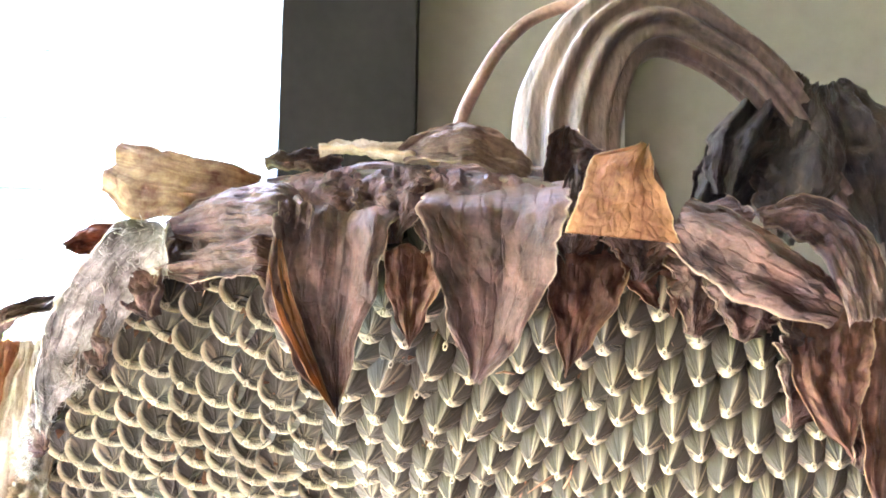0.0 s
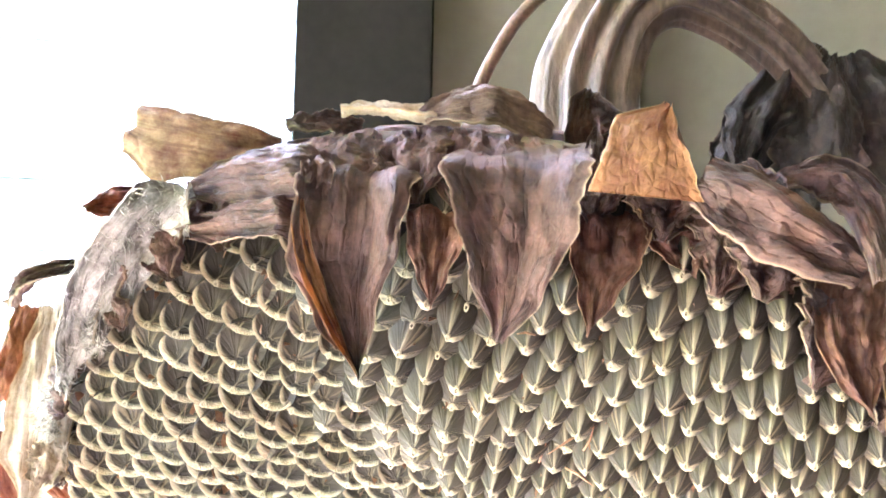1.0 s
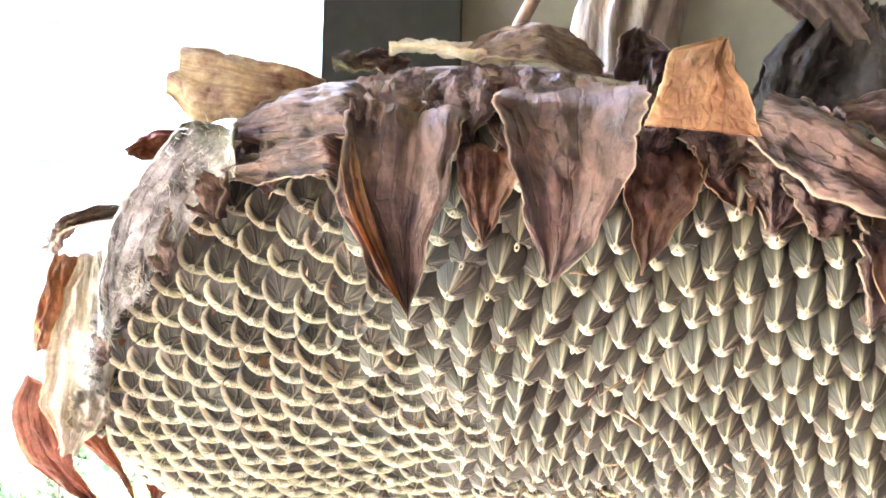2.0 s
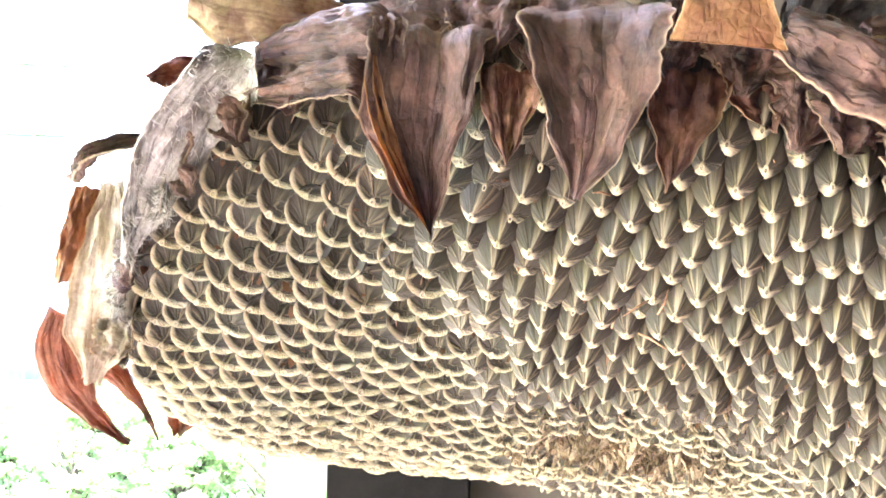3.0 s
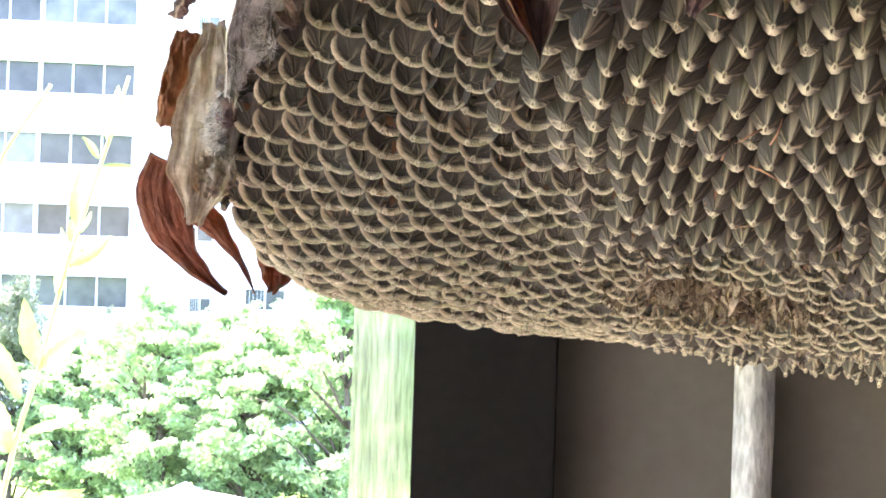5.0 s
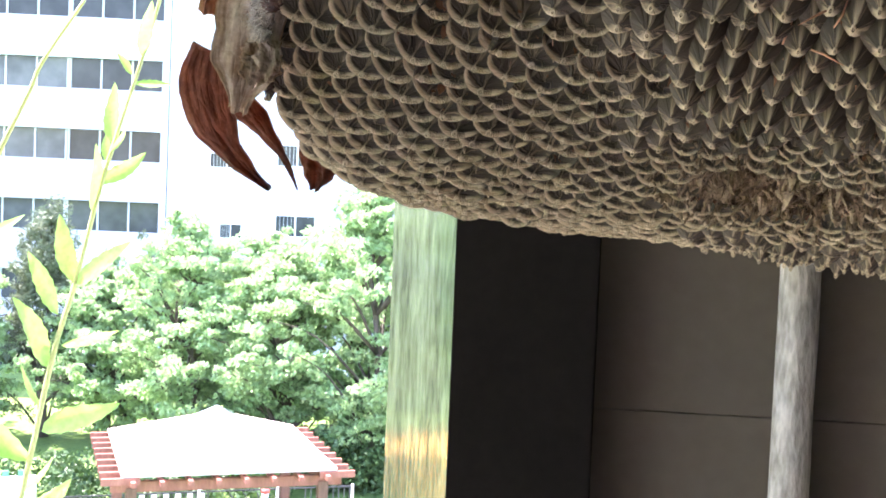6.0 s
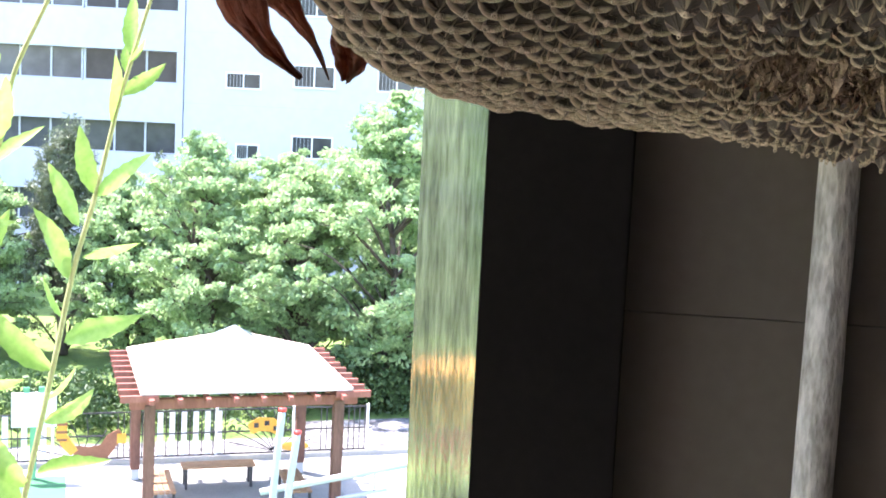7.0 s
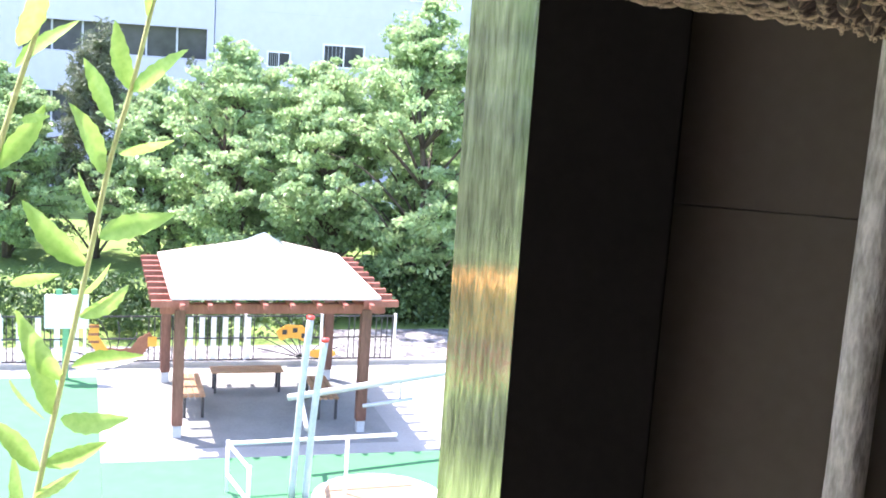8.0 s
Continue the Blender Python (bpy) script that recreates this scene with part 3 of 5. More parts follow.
def bract(base, bend, tip, across, width, material, label="", cup=0.25, ragged=0.06, wrinkle=0.0015, shape=(0.55, 1.0, 0.85, 0.5, 0.0), right=None, twist=0.0, curl=0.0,
          name="bract", seed=0, parent=None, fold=0.0, roll=0.25):
    """A dried bract: a crumpled blade from base over bend to tip; across is the way of its width, in metres. shape and right: the half
    widths of its two sides along it; roll: how far its edges turn over."""
    base, bend, tip, side0 = Vector(base), Vector(bend), Vector(tip), Vector(across).normalized()
    n, m = 40, 24
    grid = []

    def along(steps, t):
        f = t * (len(steps) - 1)
        k = min(int(f), len(steps) - 2)
        g = f - k
        g = g * g * (3 - 2 * g)
        return steps[k] * (1 - g) + steps[k + 1] * g

    side_roll = [roll * (0.2 + noise.noise(Vector((seed * 7.3, k * 4.1, 0.5)))) for k in (0, 1)]
    for i in range(n + 1):
        t = i / n
        c = (1 - t) ** 2 * base + 2 * t * (1 - t) * bend + t * t * tip
        d = (2 * (1 - t) * (bend - base) + 2 * t * (tip - bend))
        d = d.normalized() if d.length > 1e-6 else Vector((0, 0, -1))
        s = (side0 - d * side0.dot(d)).normalized()
        s = Matrix.Rotation(twist * t, 3, d) @ s
        nrm = s.cross(d)
        wl, wr = 0.5 * width * along(shape, t), 0.5 * width * along(right or shape, t)
        c = c + s * 0.07 * width * noise.noise(Vector((t * 2.6, seed * 2.9, 1.5))) * min(1, t * 3)
        row = []
        for j in range(m + 1):
            x = 2 * j / m - 1
            wd = wl if x < 0 else wr
            far = math.copysign(3, x)
            edge = 1 + ragged * (noise.noise(Vector((t * 9 + seed, far, seed * 1.7))) + 0.7 * noise.noise(Vector((t * 31, far, seed)))) * abs(x)
            edge -= abs(x) ** 3 * (0.05 + ragged) * 1.3 * max(0.0, noise.noise(Vector((t * 6.3, far * 2, seed * 3.7))) - 0.22)
            turn = max(0.0, (abs(x) - 0.70) / 0.30) ** 2 * side_roll[x > 0] * (0.5 + noise.noise(Vector((t * 4, far, seed * 0.7)))) * min(1, 4 * t)
            p = c + s * x * wd * edge * (1 - 0.5 * abs(turn)) + nrm * (cup * x * x * wd + curl * abs(x) ** 3 * wd * t + turn * wd)
            q = Vector((x * 2.2 + seed * 3.1, t * 5, seed))
            w1 = noise.noise(q) * 1.1 + noise.noise(q * 2.7) * 0.45
            w1 += 0.40 * (1 - 2.2 * abs(noise.noise(q * 1.9 + Vector((9, 4, 1))))) + 0.30 * (1 - 2.2 * abs(noise.noise(Vector((x * 8.5, t * 5, seed * 1.3)))))
            w1 += noise.noise(q * 9.0) * 0.20
            w1 += 2.3 * noise.noise(Vector((x * 1.9 + seed * 5.3, t * 0.9, seed))) * min(1.0, t * 4)
            vein = 0.40 * (1 - abs(math.sin(x * (5.5 + seed % 3) + 0.5 * math.sin(t * 4 + seed) + seed))) ** 5
            p += nrm * wrinkle * (w1 + vein) + Vector((0, 0.022, -0.002 + 0.006 * noise.noise(Vector((x * 1.7 + seed * 2.3, 0.5, seed))))) * fold * max(0.0, 1 - t / 0.26) ** 2 + Vector((0, 0.003, -0.0045)) * fold * abs(x) ** 3 * max(0.0, 1 - t / 0.25)
            row.append((p, nrm))
        grid.append(row)
    verts, faces = [], []
    thick = 0.00035
    uvs = [(j / m, i / n) for _ in (0, 1) for i in range(n + 1) for j in range(m + 1)]
    for sgn in (1, -1):
        for row in grid:
            verts += [p + nr * thick * sgn for p, nr in row]
    w = m + 1
    half = (n + 1) * w
    for i in range(n):
        for j in range(m):
            a = i * w + j
            faces.append((a, a + 1, a + w + 1, a + w))
            faces.append((half + a, half + a + w, half + a + w + 1, half + a + 1))
    for i in range(n):
        for j in (0, m):
            a = i * w + j
            faces.append((a, a + w, half + a + w, half + a))
    for j in range(m):
        for i in (0, n):
            a = i * w + j
            faces.append((a, a + 1, half + a + 1, half + a))
    blade = put(name, mesh_of(name, verts, faces, material, True, uvs), parent or flower, label)
    if material == HAIRY and base.x < -0.05:
        g = random.Random(seed)
        hv, hf = [], []
        for _ in range(int(26000 * width)):
            i, j = g.randrange(1, n), g.randrange(m + 1)
            p, nr = grid[i][j]
            out = nr if nr.y < 0 else -nr
            down = (grid[i][j][0] - grid[i - 1][j][0]).normalized()
            d = (0.30 * out + down * g.uniform(-0.4, 1.0) + 0.4 * Vector((g.gauss(0, 1), g.gauss(0, 1), g.gauss(0, 1)))).normalized()
            long = g.uniform(0.0012, 0.0040)
            mid = p + d * long * 0.5 + out * 0.0006
            end = mid + (d + 0.6 * Vector((g.gauss(0, 1), 0, g.gauss(0, 1)))).normalized() * long * 0.5
            q = d.orthogonal().normalized() * g.uniform(0.00006, 0.00012)
            o = len(hv)
            hv += [p - q, p + q, mid + q, mid - q, end]
            hf += [(o, o + 1, o + 2, o + 3), (o + 3, o + 2, o + 4)]
        tagged(put("hair", mesh_of("hair", hv, hf, HAIR), blade, "fine whitish hairs"), kind="stuff")
    return blade


# short inner bracts all round the rim
g = random.Random(21)
for k in range(46):
    a = 2 * math.pi * (k + g.uniform(-0.3, 0.3)) / 46
    d = Vector((math.cos(a), math.sin(a)))
    r0 = rim(a)
    if d.y < 0.12:
        continue
    r1 = r0 * (g.uniform(0.89, 0.95) if d.y > 0.6 else g.uniform(0.955, 0.985))
    p0, p1, p2 = face(r0 * d.x, r0 * d.y, -0.06), face(1.02 * r0 * d.x, 1.02 * r0 * d.y, 0.04), face(r1 * d.x, r1 * d.y, 0.035)
    side = HEAD_U * -d.y + HEAD_W * d.x
    bract(p0, p1, p2, side, g.uniform(0.014, 0.024), HAIRY if d.x < -0.75 and k % 2 else BRACT, shape=(1.0, 1.0, 0.95, 0.7, 0.15), cup=-0.2, seed=60 + k,
          ragged=0.25)

# loose straws caught between the seeds
for k in range(6):
    u, w = 0.10 + g.gauss(0, 0.05), 0.44 + g.gauss(0, 0.10)
    p = face(u, w, 0.004)
    d = Vector((g.gauss(0.25, 0.5), -0.5, g.gauss(0.3, 0.8))).normalized()
    rod("straw", [p, p + d * 0.003, p + d * g.uniform(0.006, 0.010) + Vector((g.gauss(0, 0.001), 0, -0.0008))], [0.0002, 0.00028, 0.00008], CHAFF, flower, 5)

# bracts round the rim
bract((-0.0212, 0.2460, 1.4440), (-0.0240, 0.2400, 1.4200), (-0.0206, 0.2525, 1.3929), (1, 0, 0), 0.0250, BRACT, "large brown pointed bract hanging over the seeds", shape=(0.70, 0.98, 1.05, 0.62, 0.0), right=(1.25, 1.0, 0.84, 0.42, 0.0), cup=-0.34, seed=1, fold=1, roll=0.5)
bract((-0.0330, 0.2420, 1.4290), (-0.0345, 0.2390, 1.4180), (-0.0215, 0.2505, 1.3945), (1, 0, 0.35), 0.0044, ORANGE, "orange turned-over edge of a bract", shape=(0.3, 0.8, 0.9, 0.6, 0.0), cup=-0.3, seed=51, roll=0.2)
bract((-0.0046, 0.2460, 1.4328), (-0.0061, 0.2440, 1.4210), (-0.0068, 0.2440, 1.4075), (1, 0, 0), 0.0132, RUST, shape=(0.9,1.0,0.9,0.5,0.0), cup=-0.2, seed=2, fold=1)
bract((0.0096, 0.2400, 1.4455), (0.0124, 0.2280, 1.4230), (0.0060, 0.2410, 1.4014), (1, 0, 0), 0.0285, BRACT, "broad brown bract with a pale mouldy patch", shape=(1.02, 0.98, 0.86, 0.62, 0.06), right=(1.15, 1.02, 0.80, 0.42, 0.10), cup=-0.35, seed=3, fold=1, roll=0.4, ragged=0.09)
bract((0.0304, 0.2440, 1.4331), (0.0286, 0.2380, 1.4188), (0.0240, 0.2400, 1.4024), (1, 0, 0), 0.0187, RUST, shape=(1.0,1.0,0.8,0.42,0.0), cup=-0.15, seed=4, fold=1)
bract((0.0419, 0.2440, 1.4339), (0.0434, 0.2400, 1.4237), (0.0460, 0.2420, 1.4147), (1, 0, 0), 0.0170, RUST, shape=(0.8,1.0,0.9,0.55,0.0), cup=-0.15, seed=5, fold=1, ragged=0.12)
bract((0.0341, 0.2280, 1.4287), (0.0348, 0.2270, 1.4375), (0.0392, 0.2360, 1.4482), (1, 0, -0.06), 0.0220, ORANGE, "folded-up orange bract glowing in the light", shape=(1.0, 0.92, 0.86, 0.78, 0.10), right=(1.0, 0.84, 0.60, 0.34, 0.06), cup=-0.10, seed=6, ragged=0.03, wrinkle=0.0006)
bract((0.0430, 0.2330, 1.4290), (0.0425, 0.2350, 1.4360), (0.0400, 0.2400, 1.4470), (0.6, 0.8, 0), 0.0060, BRACT, "dark folded side of a bract", shape=(0.8, 1.0, 0.8, 0.5, 0.1), seed=53, wrinkle=0.0005)
bract((0.0248, 0.2340, 1.4295), (0.0247, 0.2400, 1.4359), (0.0268, 0.2480, 1.4454), (1, 0, 0), 0.0044, BRACT, shape=(0.9,1.0,1.0,0.8,0.3), cup=0.3, seed=7)
bract((0.0445, 0.2280, 1.4334), (0.0589, 0.2220, 1.4265), (0.0790, 0.2360, 1.4168), (0.3, 0.2, 1), 0.0159, BRACT, "dark brown bract folded along the rim", shape=(0.7,1.0,1.05,0.9,0.55), cup=0.55, seed=8, ragged=0.03)
bract((0.0616, 0.2340, 1.4351), (0.0817, 0.2360, 1.4408), (0.0799, 0.2260, 1.4146), (0.6, 0.5, 0.7), 0.0103, BRACT, "curled brown bract with a grey crinkled edge", shape=(0.5,1.0,1.0,1.0,0.8), cup=0.7, seed=9, twist=0.8, wrinkle=0.002)
bract((0.0801, 0.2460, 1.4180), (0.0727, 0.2360, 1.4041), (0.0802, 0.2420, 1.3874), (1, 0, 0), 0.0172, RUST, shape=(0.9,1.0,0.9,0.55,0.0), cup=-0.15, seed=10)
bract((0.0927, 0.2460, 1.4182), (0.0903, 0.2380, 1.4000), (0.0868, 0.2420, 1.3747), (1, 0, 0), 0.0172, RUST, shape=(0.9,1.0,0.9,0.6,0.0), cup=-0.15, seed=11)
# straw colour here paints the white window light on the bract's top
bract((-0.0030, 0.2560, 1.4475), (-0.0140, 0.2500, 1.4497), (-0.0262, 0.2500, 1.4487), (0, 0.9, 0.35), 0.0100, STRAW, "thin bract lying flat on the rim, window light in its pale colour", shape=(0.8, 1.0, 0.9, 0.6, 0.3), cup=0.2, seed=12, wrinkle=0.0010, ragged=0.12)
bract((0.0182, 0.2580, 1.4470), (0.0050, 0.2460, 1.4572), (-0.0090, 0.2500, 1.4478), (0, 0.5, 0.85), 0.0120, STRAWED, "arched rust-brown bract rolled along the rim", shape=(0.7, 1.0, 1.0, 0.8, 0.4), cup=-0.5, seed=52, wrinkle=0.0012, ragged=0.08)
bract((-0.0231, 0.2620, 1.4471), (-0.0301, 0.2580, 1.4481), (-0.0383, 0.2580, 1.4463), (0, 0.4, 1), 0.0051, BRACT, shape=(0.6,1.0,1.0,0.8,0.4), cup=0.4, seed=13, ragged=0.35)
bract((0.0318, 0.2660, 1.4462), (0.0251, 0.2620, 1.4504), (0.0276, 0.2620, 1.4570), (1, 0, 0), 0.0161, BRACT, shape=(1.0,1.0,0.85,0.6,0.2), cup=0.35, seed=14, ragged=0.15)
bract((-0.0421, 0.2720, 1.4437), (-0.0552, 0.2620, 1.4442), (-0.0738, 0.2670, 1.4488), (0.3, 0.2, 1), 0.0190, PETAL, "pale mottled bract standing up from the rim", shape=(0.5, 0.75, 1.0, 1.25, 0.75), right=(0.35, 0.55, 0.60, 0.62, 0.55), cup=0.12, seed=15, ragged=0.08, wrinkle=0.0008)
bract((-0.0259, 0.2440, 1.4368), (-0.0430, 0.2500, 1.4368), (-0.0596, 0.2620, 1.4333), (0.1, 0.1, 1), 0.0127, BRACT, "greyish brown bract folded down along the rim", shape=(0.9,1.0,1.0,0.9,0.45), cup=-0.35, seed=17, fold=1, ragged=0.08)
bract((-0.0314, 0.2440, 1.4274), (-0.0450, 0.2500, 1.4261), (-0.0605, 0.2620, 1.4240), (0.1, 0.1, 1), 0.0096, BRACT, shape=(0.8,1.0,1.0,0.8,0.3), cup=-0.2, seed=18, fold=1, ragged=0.2)
bract((-0.0295, 0.2400, 1.4395), (-0.0305, 0.2450, 1.4334), (-0.0312, 0.2470, 1.4278), (1, 0, 0), 0.0069, STRAWED, shape=(0.9,1.0,1.0,0.9,0.7), cup=-0.3, seed=19, fold=1, ragged=0.08)
bract((-0.0594, 0.2600, 1.4331), (-0.0780, 0.2540, 1.4182), (-0.0918, 0.2820, 1.3876), (0.75, 0.1, 0.55), 0.0169, HAIRY, "pale hairy bract running down along the rim", shape=(0.7,1.0,1.0,0.65,0.1), cup=-0.35, seed=20, ragged=0.12, wrinkle=0.0018)
bract((-0.0843, 0.2760, 1.4114), (-0.0821, 0.2680, 1.4043), (-0.0809, 0.2740, 1.3975), (1, 0, 0), 0.0077, HAIRY, shape=(0.9,1.0,0.9,0.5,0.0), cup=-0.2, seed=21)
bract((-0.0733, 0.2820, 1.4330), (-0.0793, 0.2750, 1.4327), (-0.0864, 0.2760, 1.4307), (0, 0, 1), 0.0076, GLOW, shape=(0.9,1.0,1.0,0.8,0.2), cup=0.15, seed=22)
bract((-0.0882, 0.2900, 1.4185), (-0.1039, 0.2840, 1.4172), (-0.1058, 0.2880, 1.4082), (0.3, 0.3, 1), 0.0040, BRACT, shape=(0.9,1.0,0.9,0.6,0.3), cup=0.4, seed=23)
bract((-0.1002, 0.2980, 1.4097), (-0.0969, 0.2840, 1.3842), (-0.1039, 0.3000, 1.3604), (1, 0, 0), 0.0169, STRAW, "straw-pale withered bract at the rim", shape=(0.35,0.75,1.0,0.95,0.3), cup=-0.3, seed=24, ragged=0.1, wrinkle=0.0016)
bract((-0.0961, 0.2920, 1.3766), (-0.0955, 0.2880, 1.3712), (-0.0985, 0.2920, 1.3664), (1, 0, 0), 0.0095, STRAW, shape=(0.8,1.0,1.0,0.8,0.3), cup=-0.3, seed=25, ragged=0.15)
bract((-0.1113, 0.3120, 1.4103), (-0.1116, 0.3060, 1.3981), (-0.1160, 0.3120, 1.3855), (1, 0, 0), 0.0075, ORANGE, shape=(0.9,1.0,1.0,0.95,0.8), cup=0.15, seed=26, ragged=0.06)
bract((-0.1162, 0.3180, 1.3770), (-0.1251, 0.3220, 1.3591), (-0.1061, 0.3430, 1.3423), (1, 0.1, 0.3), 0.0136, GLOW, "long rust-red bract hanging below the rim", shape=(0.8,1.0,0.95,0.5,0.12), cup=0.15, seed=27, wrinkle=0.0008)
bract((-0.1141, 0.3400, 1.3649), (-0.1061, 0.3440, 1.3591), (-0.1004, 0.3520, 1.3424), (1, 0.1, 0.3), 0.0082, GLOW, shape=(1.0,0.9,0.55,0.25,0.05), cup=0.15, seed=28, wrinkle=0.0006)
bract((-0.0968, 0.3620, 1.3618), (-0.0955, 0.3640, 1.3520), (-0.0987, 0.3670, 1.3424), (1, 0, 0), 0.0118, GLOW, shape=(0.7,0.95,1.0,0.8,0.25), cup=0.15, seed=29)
bract((-0.0156, 0.2620, 1.4447), (-0.0099, 0.2460, 1.4374), (-0.0082, 0.2520, 1.4299), (1, 0, 0), 0.0134, BRACT, shape=(0.8,1.0,1.0,0.9,0.7), cup=-0.3, seed=30, fold=1)
bract((0.0374, 0.2700, 1.4438), (-0.0033, 0.2620, 1.4468), (-0.0399, 0.2680, 1.4427), (0, 0.3, 1), 0.0151, BRACT, shape=(0.6,1.0,1.0,1.0,0.6), cup=-0.4, seed=32, ragged=0.15)
bract((0.0560, 0.2620, 1.4378), (0.0587, 0.2520, 1.4404), (0.0652, 0.2520, 1.4366), (0, 0.5, 0.8), 0.0073, BRACT, shape=(0.7,1.0,1.0,0.8,0.3), cup=0.5, seed=31)

# stalk, tendril and the dried leaf on it
STALK_PATH = [(0.0338, 0.3350, 1.4421), (0.0340, 0.3380, 1.4618), (0.0357, 0.3400, 1.4802), (0.0446, 0.3400, 1.4994), (0.0604, 0.3420, 1.5070), (0.0793, 0.3460, 1.5001), (0.0964, 0.3520, 1.4883), (0.1144, 0.3600, 1.4654), (0.1335, 0.3680, 1.4306)] + [(0.163, 0.372, 1.25), (0.165, 0.372, 0.9), (0.165, 0.372, 0.0)]
TENDRIL_PATH = [(0.0023, 0.3720, 1.4692), (0.0048, 0.3760, 1.4835), (0.0100, 0.3780, 1.4960), (0.0180, 0.3800, 1.5096), (0.0290, 0.3820, 1.5198), (0.0465, 0.3760, 1.5238), (0.0571, 0.3520, 1.5126)]
rod("stalk", STALK_PATH, [0.0135 - 0.0058 * min(1, max(0, (i / 16 - 2) / 3)) for i in range(11 * 16 + 1)], STALK, flower, 66, "thick ridged brown stalk bent into an arch", 16, ridges=11, ridge=0.15)
rod("tendril", TENDRIL_PATH, 0.0022, TENDRIL, flower, 8, "thin brown dried side stem", 10)
bract((0.1015, 0.3520, 1.4944), (0.0830, 0.3420, 1.4749), (0.0822, 0.3460, 1.4566), (1, 0, 0), 0.0196, WITHERED, "dark dried leaf drooping from the stalk", shape=(0.25,0.8,1.0,0.8,0.4), cup=0.5, seed=41, ragged=0.2, wrinkle=0.003, name="dried_leaf")
bract((0.1084, 0.3500, 1.4923), (0.1034, 0.3350, 1.4625), (0.1010, 0.3500, 1.4435), (1, 0, 0), 0.0309, WITHERED, "dark dried leaf drooping from the stalk", shape=(0.25,0.8,1.0,0.8,0.4), cup=0.5, seed=42, ragged=0.2, wrinkle=0.003, name="dried_leaf")
bract((0.1158, 0.3520, 1.4930), (0.1278, 0.3450, 1.4713), (0.1280, 0.3520, 1.4442), (1, 0, 0), 0.0295, WITHERED, "dark dried leaf drooping from the stalk", shape=(0.25,0.8,1.0,0.8,0.4), cup=0.5, seed=43, ragged=0.2, wrinkle=0.003, name="dried_leaf")
bract((0.1069, 0.3560, 1.4956), (0.0923, 0.3600, 1.4668), (0.0753, 0.3520, 1.4549), (1, 0, 0), 0.0248, WITHERED, "dark dried leaf drooping from the stalk", shape=(0.25,0.8,1.0,0.8,0.4), cup=0.5, seed=44, ragged=0.2, wrinkle=0.003, name="dried_leaf")

# ---------------------------------------------------------------- balcony sprigs outside the window
structure("balcony_slab", (-2.4, 0.60, -0.15), (2.4, 1.5, 0), CONCRETE, "grey concrete balcony slab", "balcony")
planter = thing("planter", (-0.6, 1.2, 0), "terracotta trough planter on the balcony", "planter")
part("trough", box_data((-1.0, 1.08, 0.0), (-0.3, 1.32, 0.30), bevel=0.01), CLAY, planter)


def blade_mesh(length, width, fold, droop, seed):
    """A lance-shaped toothed leaf along +x, folded on its midrib."""
    n = 12
    verts, faces = [], []
    g = random.Random(seed)
    for i in range(n + 1):
        t = i / n
        wd = width * 0.5 * math.sin(math.pi * min(1, t ** 0.8)) ** 0.85 * (1 + 0.07 * (1 if i % 2 else -1))
        z = -droop * length * t * t
        y0 = 0.04 * length * math.sin(t * 4 + seed)
        verts += [(t * length, y0 - wd, z + fold * wd), (t * length, y0 - wd * 0.5, z + fold * wd * 0.42), (t * length, y0, z),
                  (t * length, y0 + wd * 0.5, z + fold * wd * 0.42), (t * length, y0 + wd, z + fold * wd)]
    for i in range(n):
        for j in range(4):
            a = i * 5 + j
            faces.append((a, a + 5, a + 6, a + 1))
    return mesh_of("leaf", verts, faces, FRESH, True)


LEAVES = [blade_mesh(0.056, 0.0155, 0.35, 0.10, k) for k in range(4)]


def sprig(path, leaves, label):
    ob = thing("garden_sprig", path[0], label, "plant", "sprigs on the balcony")
    pts = smooth_path(path, 10)
    rod("stem", pts, [0.0036 - 0.0019 * i / len(pts) for i in range(len(pts))], SPRIG, ob, 8)
    for k, (x, y, z, to_x, to_z, toward, s, roll) in enumerate(leaves):
        leaf = attach(new("leaf", LEAVES[k % 4]), ob)
        d = Vector((to_x, toward, to_z)).normalized()
        side = d.cross(Vector((0, 1, 0))).normalized()
        side = Matrix.Rotation(radians(roll), 3, d) @ side
        m = Matrix((d, side, d.cross(side))).transposed().to_4x4()
        m.translation = (x, y, z)
        leaf.matrix_basis = m @ Matrix.Scale(s, 4)
    return ob


